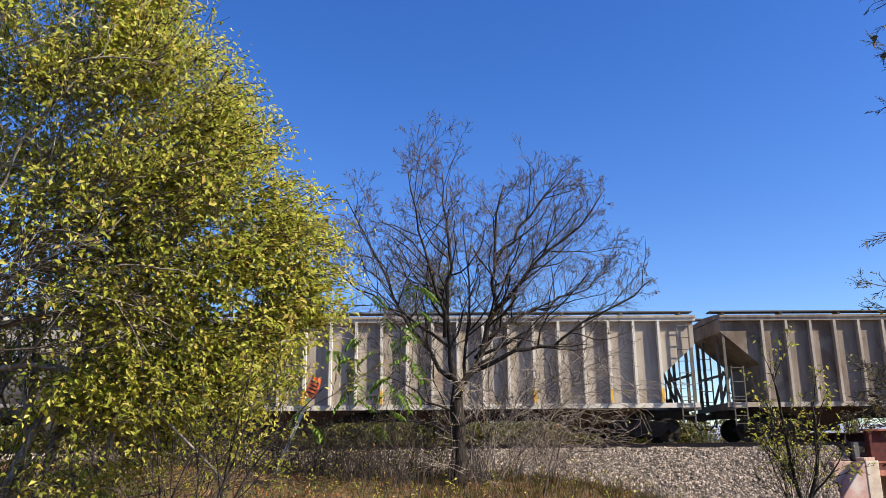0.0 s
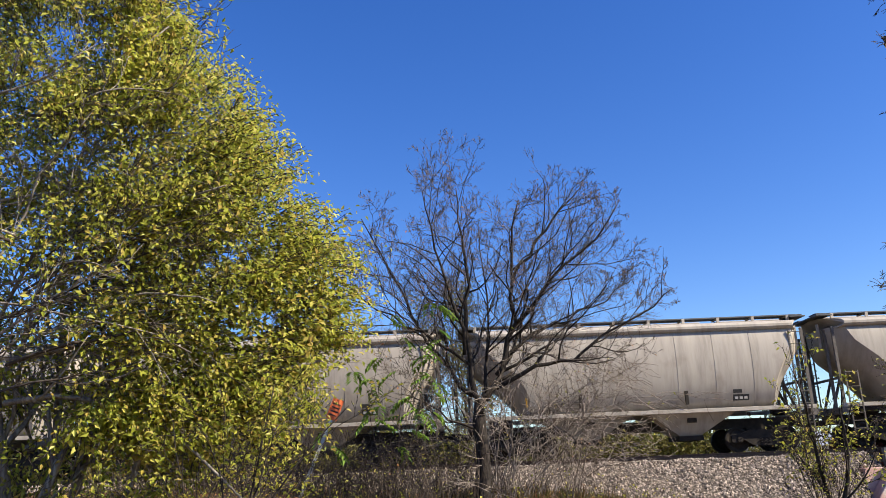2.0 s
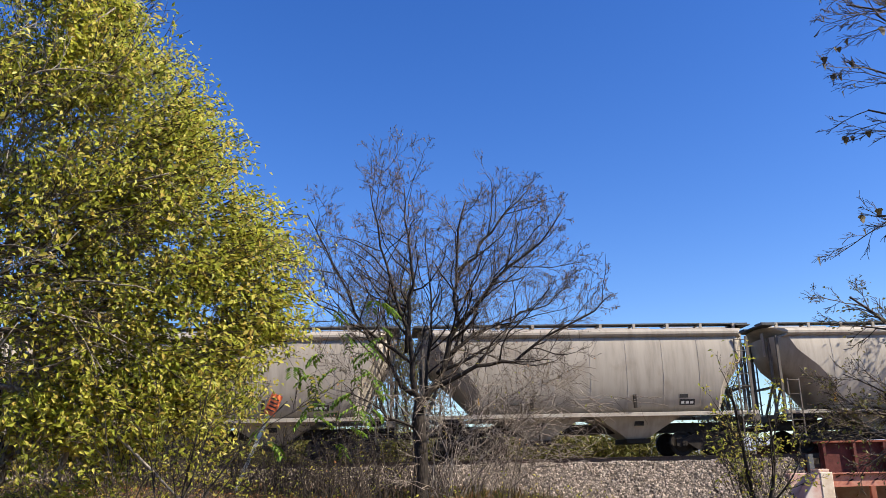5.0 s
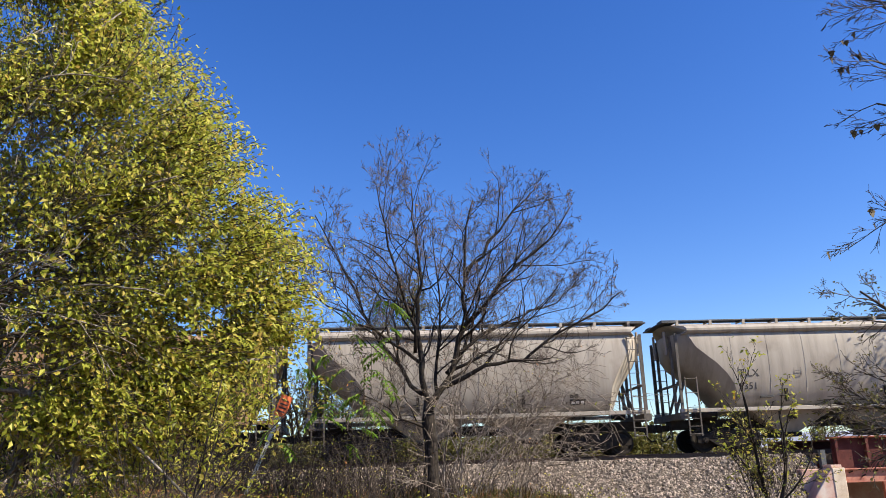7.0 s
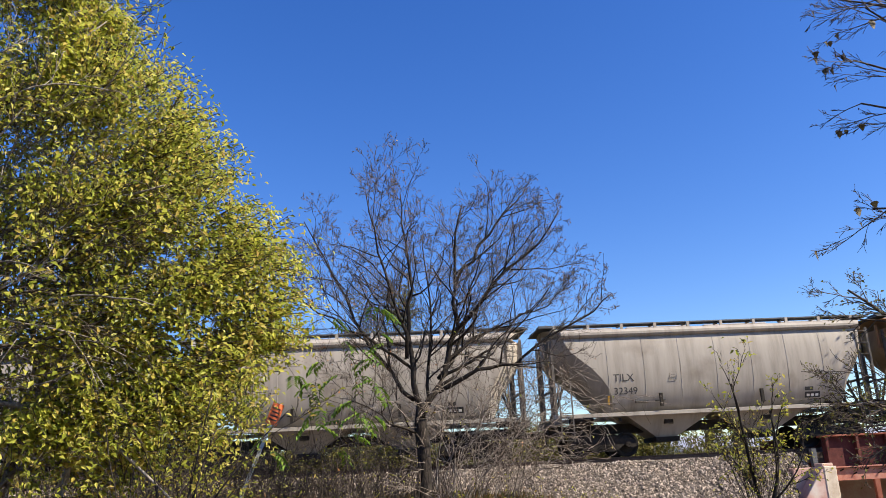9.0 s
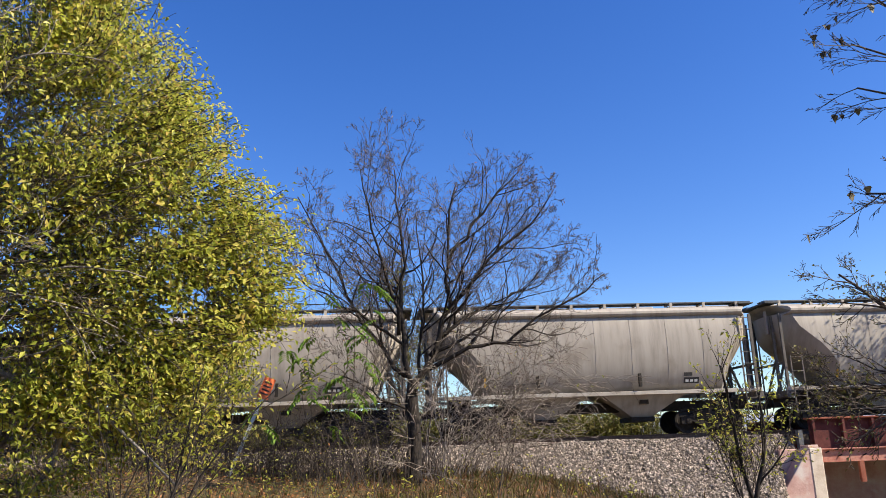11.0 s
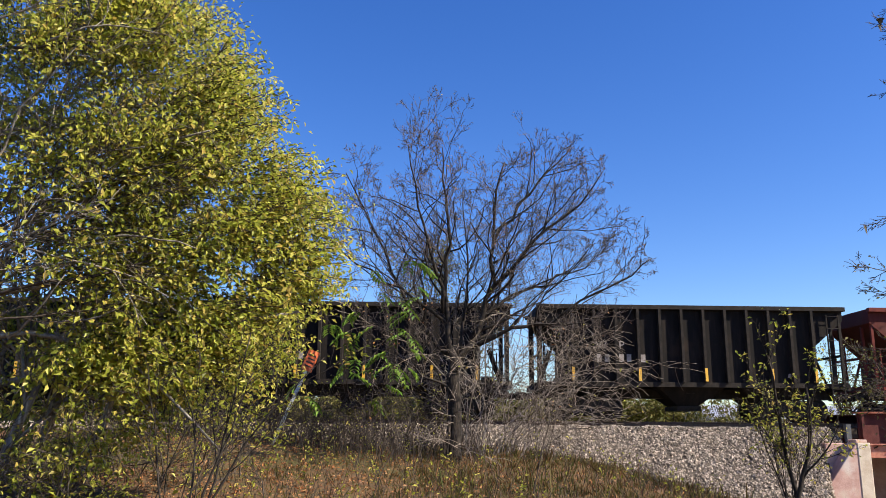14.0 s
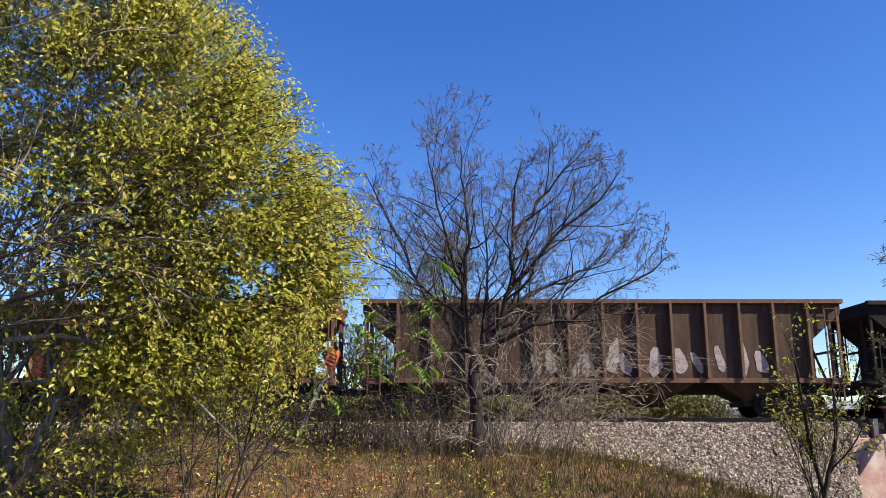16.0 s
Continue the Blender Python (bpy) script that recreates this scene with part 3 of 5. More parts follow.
        part("roof_hatch", Geo().box(x - 1.2, x + 1.2, -0.3, 0.3, 4.5, 4.62), paint, car, bevel=0.03)
    for x in (-1.75, 1.75):
        bay(car, x, 3.3, 0.62, 1.46, paint)
    for x, z in ((-2.1, 1.62), (1.5, 1.62)):
        part("side_step", Geo().box(x - 0.05, x + 0.05, -1.6, -1.5, z, z + 0.45), GRIME, car)
    # black stencil panel low on the side, and a yellow reflective strip by the slope sheet
    for y, z0, z1, x0, x1, mat, name in ((0, 1.70, 1.90, h - 2.75, h - 2.2, INK, "stencil_panel"), (0, 1.95, 2.07, h - 2.75, h - 2.45, INK, "stencil_panel"), (0, 1.75, 2.05, -h + 1.93, -h + 2.0, YELLOW, "reflector")):
        ya, yb = (-along(z, [p[1] for p in side], [p[0] for p in side]) for z in (z0, z1))
        p = part(name, Geo().add([(x0, ya - 0.012, z0), (x1, ya - 0.012, z0), (x1, yb - 0.012, z1), (x0, yb - 0.012, z1), (x0, ya + 0.02, z0), (x1, ya + 0.02, z0), (x1, yb + 0.02, z1), (x0, yb + 0.02, z1)],
                                 [(0, 1, 2, 3), (0, 4, 5, 1), (1, 5, 6, 2), (2, 6, 7, 3), (3, 7, 4, 0)]), mat, car)
        if mat is INK and x1 - x0 > 0.4:
            for k in range(3):
                xa = x0 + 0.06 + 0.16 * k
                za, zb = z0 + 0.05, z0 + 0.13
                ym, yn = (-along(z, [q[1] for q in side], [q[0] for q in side]) - 0.016 for z in (za, zb))
                part("printed_bar", Geo().add([(xa, ym, za), (xa + 0.11, ym, za), (xa + 0.11, yn, zb), (xa, yn, zb)], [(0, 1, 2, 3)]), WHITE, p)
    end_frame(car, L, 4.1, FRAME, 1.34)
    if mark:
        lettering("mark", mark, 0.36, INK, car, -h + 2.15, -1.563, 2.52, 3.6)
        lettering("number", number, 0.34, INK, car, -h + 2.15, -1.478, 2.08, 10.8)
    part("data_panel", ring_frame(-h + 4.15, -1.572, 2.5, 0.26, 0.3), FADED, car)
    part("stencil_bar", Geo().box(-h + 3.6, -h + 3.95, -1.45, -1.37, 1.82, 1.85), INK, car)
    part("stencil_bar", Geo().box(-h + 2.9, -h + 3.35, -1.45, -1.36, 1.78, 1.84), INK, car)
    if roundel:
        x = roundel
        part("roundel", ring(Geo(), x, -1.600, 3.08, 0.26, 0.32), BLUE, car, "faded blue and white round emblem")
        part("roundel_ground", ring(Geo(), x, -1.597, 3.08, 0.0, 0.27), WHITE, car)
        for dx in (-0.12, 0.13):
            part("roundel_bar", Geo().box(x + dx - 0.02, x + dx + 0.02, -1.606, -1.598, 2.95, 3.21), BLUE, car)
        for e in (-1, 1):
            part("roundel_bar", Geo().tube([(x - 0.06 * e, -1.601 - 0.002 * e, 2.97), (x + 0.06 * e, -1.601 - 0.002 * e, 3.18)], [0.018, 0.018], 4), BLUE, car)
    running_gear(car, L, GRIME)
    return car


def ring_frame(x, y, z, w, hgt):
    t = 0.012
    g = Geo()
    g.box(x, x + w, y - 0.006, y + 0.006, z, z + t).box(x, x + w, y - 0.006, y + 0.006, z + hgt - t, z + hgt)
    g.box(x, x + t, y - 0.006, y + 0.006, z + t, z + hgt - t).box(x + w - t, x + w, y - 0.006, y + 0.006, z + t, z + hgt - t)
    g.box(x + 0.06, x + w - 0.06, y - 0.006, y + 0.006, z + 0.09, z + 0.11).box(x + 0.06, x + w - 0.06, y - 0.006, y + 0.006, z + 0.17, z + 0.19)
    return g


def ribbed_car(pitch, paint, rib_paint, top, roofed, bays, ribs, name, label, slope=(0.95, 1.1, 0.45), accent=None, art=(), gear_trim=None):
    """Straight-sided hopper with outside ribs; roofed or open-topped."""
    L = pitch - 0.95
    h = L / 2
    car = empty(name)
    tagged(car, label, "railway car", group="cars of the freight train")
    sill = 1.3
    w = 1.45
    drop, pull, start = slope

    def inset(z):
        return along(z, (sill, top - drop - start, top - start, top), (pull, pull, 0.0, 0.0))

    zs = [sill, sill + 0.6, top - drop - start, top - drop * 0.5 - start, top - start, top]
    if roofed:
        prof = [(-w, z) for z in zs] + [(w, z) for z in reversed(zs)]
    else:
        inner = [(-w + 0.06, top), (-w + 0.06, top - 0.5), (0, top - 0.75)]
        prof = [(-w, z) for z in zs] + inner + [(-y, z) for y, z in reversed(inner[:-1])] + [(w, z) for z in reversed(zs)]
    g = Geo()
    if roofed:
        g = shell(h, prof, inset)
    else:
        secs = [[(u * (h - inset(z)) if abs(u) == 1 else u * h, y, z) for y, z in prof] for u in (-1, -0.6, 0.6, 1)]
        g.loft(secs, closed=True, caps=False)
        n = len(prof)
        for base, flip in ((0, False), (3 * n, True)):
            for k in range(len(zs) - 1):
                q = (base + k, base + k + 1, base + n - 2 - k, base + n - 1 - k)
                g.f.append(q if not flip else q[::-1])
            q = (base + 5, base + 6, base + 7, base + 8, base + 9, base + 10, base + 11)
            g.f.append(q[::-1] if not flip else q)
    part("body", g, paint, car)
    for s in (-1, 1):
        y = s * w
        part("side_sill", Geo().box(-h, h, y - 0.08, y + 0.1 if s > 0 else y + 0.08, sill - 0.14, sill + 0.02), rib_paint, car)
        lo, hi = min(y, y + s * 0.17), max(y, y + s * 0.17)
        part("top_chord", Geo().box(-h - 0.05, h + 0.05, lo, hi, top - 0.13, top + 0.02), rib_paint, car, bevel=0.01)
        for k in range(ribs):
            x = -h + pull + 0.12 + (L - 2 * pull - 0.24) * k / (ribs - 1)
            r = part("side_rib", Geo().box(x - 0.045, x + 0.045, min(y, y + s * 0.19), max(y, y + s * 0.19), sill + 0.02, top - 0.13), rib_paint, car)
            if accent and s < 0 and (k % 3 == 0 or k == ribs - 1):
                part("reflector", Geo().box(x - 0.047, x + 0.047, y - 0.196, y - 0.19, sill + 0.05, sill + 0.5), accent, r, "yellow-orange reflective strip")
    if roofed:
        rp = [(1.66, top - 0.02), (1.66, top + 0.06), (1.2, top + 0.14), (0, top + 0.2), (-1.2, top + 0.14), (-1.66, top + 0.06), (-1.66, top - 0.02)]
        part("roof", Geo().loft([[(-h - 0.05, y, z) for y, z in rp], [(h + 0.05, y, z) for y, z in rp]]), paint, car, "pale dusty roof sheet")
        for s in (-1, 1):
            part("roof_walk", Geo().box(-h - 0.15, h + 0.15, s * 0.85 - 0.25, s * 0.85 + 0.25, top + 0.27, top + 0.31), GRATE, car)
            for k in range(9):
                x = -h + 0.3 + (L - 0.6) * k / 8
                part("walk_stanchion", Geo().box(x - 0.04, x + 0.04, s * 0.85 - 0.2, s * 0.85 + 0.2, top + 0.1, top + 0.27), paint, car)
        for k in range(6):
            x = -h + L * (k + 0.5) / 6
            part("roof_hatch", Geo().box(x - 0.9, x + 0.9, -0.3, 0.3, top + 0.18, top + 0.3), paint, car, bevel=0.03)
    span = (L - 2 * pull) / bays
    for k in range(bays):
        bay(car, -h + pull + span * (k + 0.5), span * 0.92, 0.55, sill, BROWN if roofed else paint, 1.3)
    end_frame(car, L, top - 0.15, gear_trim or rib_paint, sill)
    rng = random.Random(17)
    for (x, z, sw, sh, mat, lean) in art:
        # an uneven sprayed patch: a ragged outline narrowing upwards
        k = 9 if sh > 0.4 else 4
        rim = []
        for j in range(k):
            b = 2 * math.pi * (j + 0.5) / k
            q = rng.uniform(0.8, 1.2) if k > 4 else 1.2
            rim.append((x + q * sw * 0.55 * math.cos(b) * (1.0 if math.sin(b) < 0 else 0.7) + lean * (1 + math.sin(b)), z + sh * 0.5 + q * sh * 0.5 * math.sin(b)))
        part("paint_mark", Geo().loft([[(a, -w - 0.012, b) for a, b in rim], [(a, -w - 0.004, b) for a, b in rim]]), mat, car)
    running_gear(car, L, GRIME)
    return car


INK = surface("black stencil paint", [(0.03, 0.03, 0.032), (0.07, 0.065, 0.06)], 14, 0.7)
FADED = surface("worn grey stencil paint", [(0.15, 0.135, 0.115), (0.24, 0.21, 0.18)], 14, 0.7)
BLUE = surface("faded blue emblem paint", [(0.10, 0.13, 0.28), (0.17, 0.19, 0.34)], 14, 0.6)
YELLOW = surface("yellow reflective strip", [(0.60, 0.32, 0.03), (0.75, 0.45, 0.05)], 14, 0.5)
PINK = surface("faded pink-grey spray paint", [(0.13, 0.10, 0.10), (0.30, 0.25, 0.26), (0.38, 0.33, 0.34)], 6, 0.8)
CHALK = surface("faded chalky spray paint", [(0.18, 0.15, 0.14), (0.40, 0.37, 0.35)], 7, 0.8)
RIBGREY = surface("bleached rib steel", [(0.48, 0.45, 0.40), (0.60, 0.57, 0.51)], 5, 0.7)
RIBBLACK = surface("dusty black rib steel", [(0.009, 0.008, 0.0075), (0.034, 0.027, 0.023)], 5, 0.9)
RIBRED = surface("faded red rib steel", [(0.10, 0.018, 0.014), (0.17, 0.034, 0.025)], 5, 0.8)
RIBBROWN = surface("rusty brown rib steel", [(0.08, 0.043, 0.029), (0.15, 0.088, 0.06)], 5, 0.7)

SPEED = 17.0
# places of the couplings at 0 s, from the head of the train backwards
JOINTS = [28.1, 9.83, -8.46, -21.05, -33.73, -46.35, -58.97, -71.63, -84.30, -96.96, -109.75, -122.62, -135.20, -147.80, -160.47, -173.15, -185.83, -198.07, -209.6, -222.8, -234.48, -246.25, -257.74, -275.25, -287.8]
CARS = []


def graffiti(rng):
    art = []
    x = -2.2
    while x < 5.6:
        sw = rng.uniform(0.25, 0.6)
        sh = rng.uniform(0.6, 1.3)
        art.append((x, 1.36 + rng.uniform(0, 0.15), sw, sh, rng.choice((CHALK, PINK, PINK)), rng.uniform(-0.15, 0.15)))
        x += rng.uniform(0.45, 0.95)
    return art


def make_train():
    grey = {}
    plain = "dusty pale grey two-bay covered hopper car on rails"
    for i in range(len(JOINTS) - 1):
        a, b = JOINTS[i], JOINTS[i + 1]
        pitch, mid = a - b, (a + b) / 2
        at = pose(mid, TRACK_Y, RAIL_Z)
        if i == 0:
            car = ribbed_car(pitch, DIRT_SHADE, DIRTY, 4.25, True, 3, 18, "covered_hopper_car", "dirty brown-grey ribbed covered hopper car, darkened for shade", slope=(1.15, 1.3, 0.5), gear_trim=FRAME)
        elif i == 1:
            car = ribbed_car(pitch, DIRTY, RIBGREY, 4.25, True, 3, 18, "covered_hopper_car", "weathered grey ribbed three-bay covered hopper car with rust streaks", slope=(1.0, 1.15, 0.95), accent=YELLOW, gear_trim=FRAME)
        elif i <= 16:
            if i == 11:
                car = covered_hopper(12.7, TAN, "", "", 0, "rust-stained tan two-bay covered hopper car on rails")
            elif i in (2, 5, 9, 12, 16):
                mark, number, rnd = {2: ("TILX", "330512", 0.9), 5: ("", "", 0.6), 9: ("TILX", "3351", 0), 12: ("TILX", "32349", 0), 16: ("TILX", "33814", 0)}[i]
                car = covered_hopper(12.7, PALE, mark, number, rnd, "pale grey two-bay covered hopper car with black stencilled lettering")
            elif not grey:
                car = grey["plain"] = covered_hopper(12.7, PALE, "", "", 0, plain)
            else:
                car = copy_thing(grey["plain"], at)
        elif i == 18:
            car = ribbed_car(pitch, RED, RIBRED, 3.95, False, 3, 11, "open_hopper_car", "faded red open-topped ribbed hopper car on rails", slope=(1.05, 1.15, 0.5), accent=YELLOW, art=[(2.0, 2.9, 0.5, 0.5, WHITE, 0.0), (3.0, 1.6, 0.4, 0.3, WHITE, 0.0)])
            h = (pitch - 0.95) / 2
            for word, dx, z in (("W", 2.36, 2.5), ("P", 3.25, 2.5), ("10", 2.32, 1.98), ("28", 3.18, 1.98), ("7", 4.1, 1.98)):
                lettering("lettering", word, 0.42, WHITE, car, -h + dx, -1.456, z, 0)
        elif i == 22:
            car = ribbed_car(pitch, BROWN, RIBBROWN, 4.0, False, 4, 13, "open_hopper_car", "rusty brown long ribbed hopper car with faded paint scrawl", slope=(0.95, 1.1, 0.45), art=graffiti(random.Random(4)))
        elif i == 23:
            car = ribbed_car(pitch, RED, RIBBROWN, 3.95, False, 3, 11, "open_hopper_car", "rusty red-brown ribbed open hopper car on rails", slope=(0.95, 1.1, 0.45), accent=YELLOW)
        else:
            car = ribbed_car(pitch, BLACK, RIBBLACK, 3.95, False, 3, 12, "open_hopper_car", "sooty black open-topped ribbed hopper car on rails", slope=(0.9, 1.05, 0.45), accent=YELLOW, art=[(3.4, 1.5, 0.3, 0.16, CHALK, 0.0)])
            h = (pitch - 0.95) / 2
            for word, dx in (("W", 2.0), ("P", 2.8)):
                lettering("lettering", word, 0.38, CHALK, car, -h + dx, -1.456, 2.45, 0)
            for dx in (2.02, 2.3, 2.8, 3.06, 3.55):
                part("number_bar", Geo().box(-h + dx, -h + dx + 0.16, -1.458, -1.452, 2.0, 2.26), CHALK, car)
        car.matrix_basis = at
        CARS.append(car)


make_train()


# ---------------------------------------------------------------- what moves
def motions():
    rolling = {}
    for car, a, b in zip(CARS, JOINTS, JOINTS[1:]):
        mid = (a + b) / 2
        walk(car, [(t, pose(mid + SPEED * t, TRACK_Y, RAIL_Z)) for t in (0.0, 4.0, 8.0, 12.0, 16.0)])
        # the wheels roll at the train's speed
        for bogie in car.children:
            for axle in bogie.children:
                if axle.name.startswith("wheelset"):
                    x = axle.location.x
                    first = rolling.setdefault(round(x, 3), axle)
                    if first is not axle:
                        axle.rotation_mode = "QUATERNION"
                        keys = axle.animation_data_create()
                        keys.action = first.animation_data.action
                        keys.action_slot = first.animation_data.action_slot
                        continue
                    walk(axle, [(k / FPS, pose(x, 0, WHEEL_R) @ Matrix.Rotation(SPEED * k / FPS / WHEEL_R, 4, "Y")) for k in range(16 * FPS + 1)])


# ---------------------------------------------------------------- plants
def limb(geo, p, d, length, r0, r1, rng, seg=5, wander=0.18, lift=0.0, sides=5):
    """One tapering, wandering limb; returns its points and directions."""
    pts, dirs = [p.copy()], [d.copy()]
    step = length / seg
    for _ in range(seg):
        d = d + Vector((rng.gauss(0, wander), rng.gauss(0, wander), rng.gauss(0, wander) + lift))
        d.normalize()
        p = p + d * step
        pts.append(p.copy())
        dirs.append(d.copy())
    radii = [r0 + (r1 - r0) * i / seg for i in range(seg + 1)]
    geo.tube(pts, radii, sides)
    return pts, dirs, radii


def sprout(geo, p, d, length, r, depth, rng, twigs, spread=0.75, kids=(4, 6), shrink=(0.45, 0.68), wander=0.16, lift=0.05, rmin=0.004, start=0.25, keep=None):
    """A limb with its side branches, down to twigs. twigs gathers (point, direction) along the last levels."""
    sides = 6 if r > 0.05 else 4 if r > 0.015 else 3
    seg = 6 if depth > 1 else 4 if depth == 1 else 3
    r1 = max(rmin, r * (0.35 if depth < 4 else 0.2))
    thin = geo[1] if isinstance(geo, tuple) and depth < 3 else geo[0] if isinstance(geo, tuple) else geo
    pts, dirs, radii = limb(thin, p, d, length, r, r1, rng, seg, wander * (0.8 if depth > 3 else 1), lift, sides)
    if depth <= 1:
        for i in range(1, len(pts)):
            twigs.append((pts[i], dirs[i], depth))
    if depth == 0:
        return
    n = rng.randint(*kids) + (3 if depth >= 4 and isinstance(geo, tuple) else 0)
    for k in range(n):
        u = start + (1 - start) * (k + rng.random()) / n
        f = u * seg
        i = min(seg - 1, int(f))
        q = pts[i].lerp(pts[i + 1], f - i)
        ax = Vector((rng.gauss(0, 1), rng.gauss(0, 1), rng.gauss(0, 1)))
        ax = ax - dirs[i] * ax.dot(dirs[i])
        if ax.length < 1e-3:
            continue
        ax.normalize()
        nd = (dirs[i] + ax * spread * rng.uniform(0.6, 1.3)).normalized()
        nl = length * rng.uniform(*shrink) * (1.15 - 0.45 * u)
        end = q + nd * nl
        if keep and not keep(end):
            nl *= 0.5
            if not keep(q + nd * nl):
                continue
        sprout(geo, q, nd, nl, max(rmin, radii[i] * rng.uniform(0.45, 0.65)), depth - 1, rng, twigs, spread, kids, shrink, wander, lift, rmin, start, keep)


def dress(geo, twigs, rng, per, size, jitter=0.06, droop=0.3, ratio=0.5, chance=1.0, face=(0.0, 0.0, 1.0)):
    """Leaves on twigs, in loose sprays; face: the way their blades turn."""
    for p, d, _ in twigs:
        if rng.random() > chance:
            continue
        for _ in range(per):
            q = p + Vector((rng.gauss(0, jitter), rng.gauss(0, jitter), rng.gauss(0, jitter)))
            v = (d * 0.5 + Vector((rng.gauss(0, 0.7), rng.gauss(0, 0.7), rng.gauss(-droop, 0.5)))).normalized()
            up = Vector((rng.gauss(face[0], 0.6), rng.gauss(face[1], 0.6), face[2]))
            s = size * rng.uniform(0.6, 1.3)
            geo.leaf(q, v, up, s, s * ratio)


def on_ground(x, y, sink=0.05):
    return Vector((x, y, ground_z(x, y) - sink))


# --- the large yellow-green tree
LIGHTWARD = (0.75, -0.6, 0.7)


def leafy_tree():
    rng = random.Random(11)
    tree = empty("leafy_tree", (-6.2, 12.0, ground_z(-6.2, 12.0)))
    tagged(tree, "tall yellow-green autumn tree with pale forked stems", "tree")
    base = tree.location
    wood, twigs = Geo(), []
    c = Vector((-5.4, 12.3, 5.0))
    rad = Vector((4.1, 1.75, 5.8))

    def skin(z):
        """How far the crown reaches towards the bare tree at a height."""
        return -1.8 - 0.6 * max(0.0, z - 4.7) - 0.72 * max(0.0, 3.9 - z)

    def keep(p):
        q = p - c
        bulge = 1.0 + 0.22 * noise.noise(p * 0.55) + 0.14 * noise.noise(p * 1.5)
        edge = skin(p.z) + 0.5 * noise.noise(p * 1.0) + 0.35 * noise.noise(p * 2.3)
        return (q.x / rad.x) ** 2 + (q.y / rad.y) ** 2 + (q.z / rad.z) ** 2 < bulge and p.z > 1.3 + 0.9 * smoothstep(-5.2, -3.6, p.x) + 0.3 * noise.noise(p * 1.3) and p.x < edge

    for dx, dy, lean, bend, r, ln in ((0.0, 0, -0.06, 0.02, 0.10, 6.5), (0.35, 0.3, 0.10, 0.05, 0.085, 6.8), (-0.4, 0.2, -0.22, -0.1, 0.08, 6.0), (0.15, -0.4, 0.30, -0.12, 0.07, 5.6),
                                      (-0.1, 0.5, 0.02, 0.3, 0.08, 6.4), (-1.3, 0.1, -0.3, 0.1, 0.08, 6.0), (0.9, 0.1, 0.42, -0.05, 0.06, 4.8), (-0.9, -0.5, -0.08, -0.2, 0.07, 6.0)):
        p = on_ground(-6.2 + dx, 12.0 + dy)
        sprout(wood, p, Vector((lean, bend, 1)).normalized(), ln, r, 3, rng, twigs, spread=0.85, kids=(6, 8), shrink=(0.42, 0.62), wander=0.10, lift=0.02, rmin=0.006, start=0.12, keep=keep)
    # long boughs rising out of the stems towards the light, dark against the leaves
    for z, dx, dz, ln, r in ((2.2, 1.0, 0.36, 4.6, 0.055), (3.4, 1.0, 0.45, 4.0, 0.05), (4.6, 1.0, 0.6, 3.4, 0.04), (6.2, 1.0, 0.7, 3.2, 0.035),
                             (5.3, 1.0, 0.5, 3.6, 0.04), (2.8, 1.0, 0.2, 4.3, 0.045), (7.0, 1.0, 0.6, 2.9, 0.03)):
        p = Vector((-6.2, 11.6 + rng.uniform(-0.4, 0.6), z))
        sprout(wood, p, Vector((dx, rng.uniform(-0.3, 0.1), dz)).normalized(), ln, r, 3, rng, twigs, spread=0.75, kids=(6, 8), shrink=(0.35, 0.55), wander=0.15, lift=0.0, rmin=0.006, start=0.2, keep=keep)
    # bare grey sprays on the sunny face, thickest low down by the stems
    bare = []
    for k in range(40):
        p = Vector((rng.uniform(-7.4, -4.2), rng.uniform(10.2, 11.6), rng.uniform(2.3, 7.4)))
        if keep(p + Vector((0.9, 0, 0.3))):
            d = Vector((rng.uniform(0.4, 1.0) * (1 if rng.random() < 0.8 else -1), rng.uniform(-0.35, 0.1), rng.uniform(0.0, 0.7))).normalized()
            sprout(wood, p, d, rng.uniform(1.2, 2.4), rng.uniform(0.010, 0.024), 2, rng, bare, spread=0.8, kids=(4, 6), shrink=(0.35, 0.6), wander=0.12, lift=-0.01, rmin=0.0045, start=0.15, keep=keep)
    # long sweeping boughs that pass before the leaves
    dark = Geo()
    for k in range(22):
        p = Vector((rng.uniform(-7.6, -5.2), rng.uniform(10.1, 10.9), rng.uniform(2.2, 7.4)))
        reach = min(3.6, max(1.0, (skin(p.z) - 0.4 - p.x) * rng.uniform(0.55, 0.95)))
        sprout(dark if k % 2 else wood, p, Vector((1.0 if k % 5 else -0.6, rng.uniform(-0.1, 0.15), rng.uniform(0.1, 0.65))).normalized(), reach, rng.uniform(0.014, 0.03), 2, rng, bare, spread=0.8, kids=(6, 8), shrink=(0.3, 0.5), wander=0.17, lift=0.0, rmin=0.005, start=0.15, keep=lambda q: q.x < skin(q.z) - 0.2 and q.z > 1.4)
    leaves, sprays = Geo(), Geo()
    dress(leaves, [t for t in bare if rng.random() < 0.35], rng, 1, 0.10, jitter=0.05, droop=0.45, ratio=0.54, face=LIGHTWARD)
    dress(leaves, [t for t in twigs if keep(t[0])], rng, 2, 0.10, jitter=0.09, chance=0.75, ratio=0.54, face=LIGHTWARD)
    # leafy shoots gathered in drifts along the boughs, with gaps between them
    made = 0
    while made < 6800:
        p = c + Vector((rng.uniform(-1.1, 1.1) * rad.x, rng.uniform(-1.1, 1.1) * rad.y, rng.uniform(-1.1, 1.1) * rad.z))
        if not keep(p):
            continue
        q = p - c
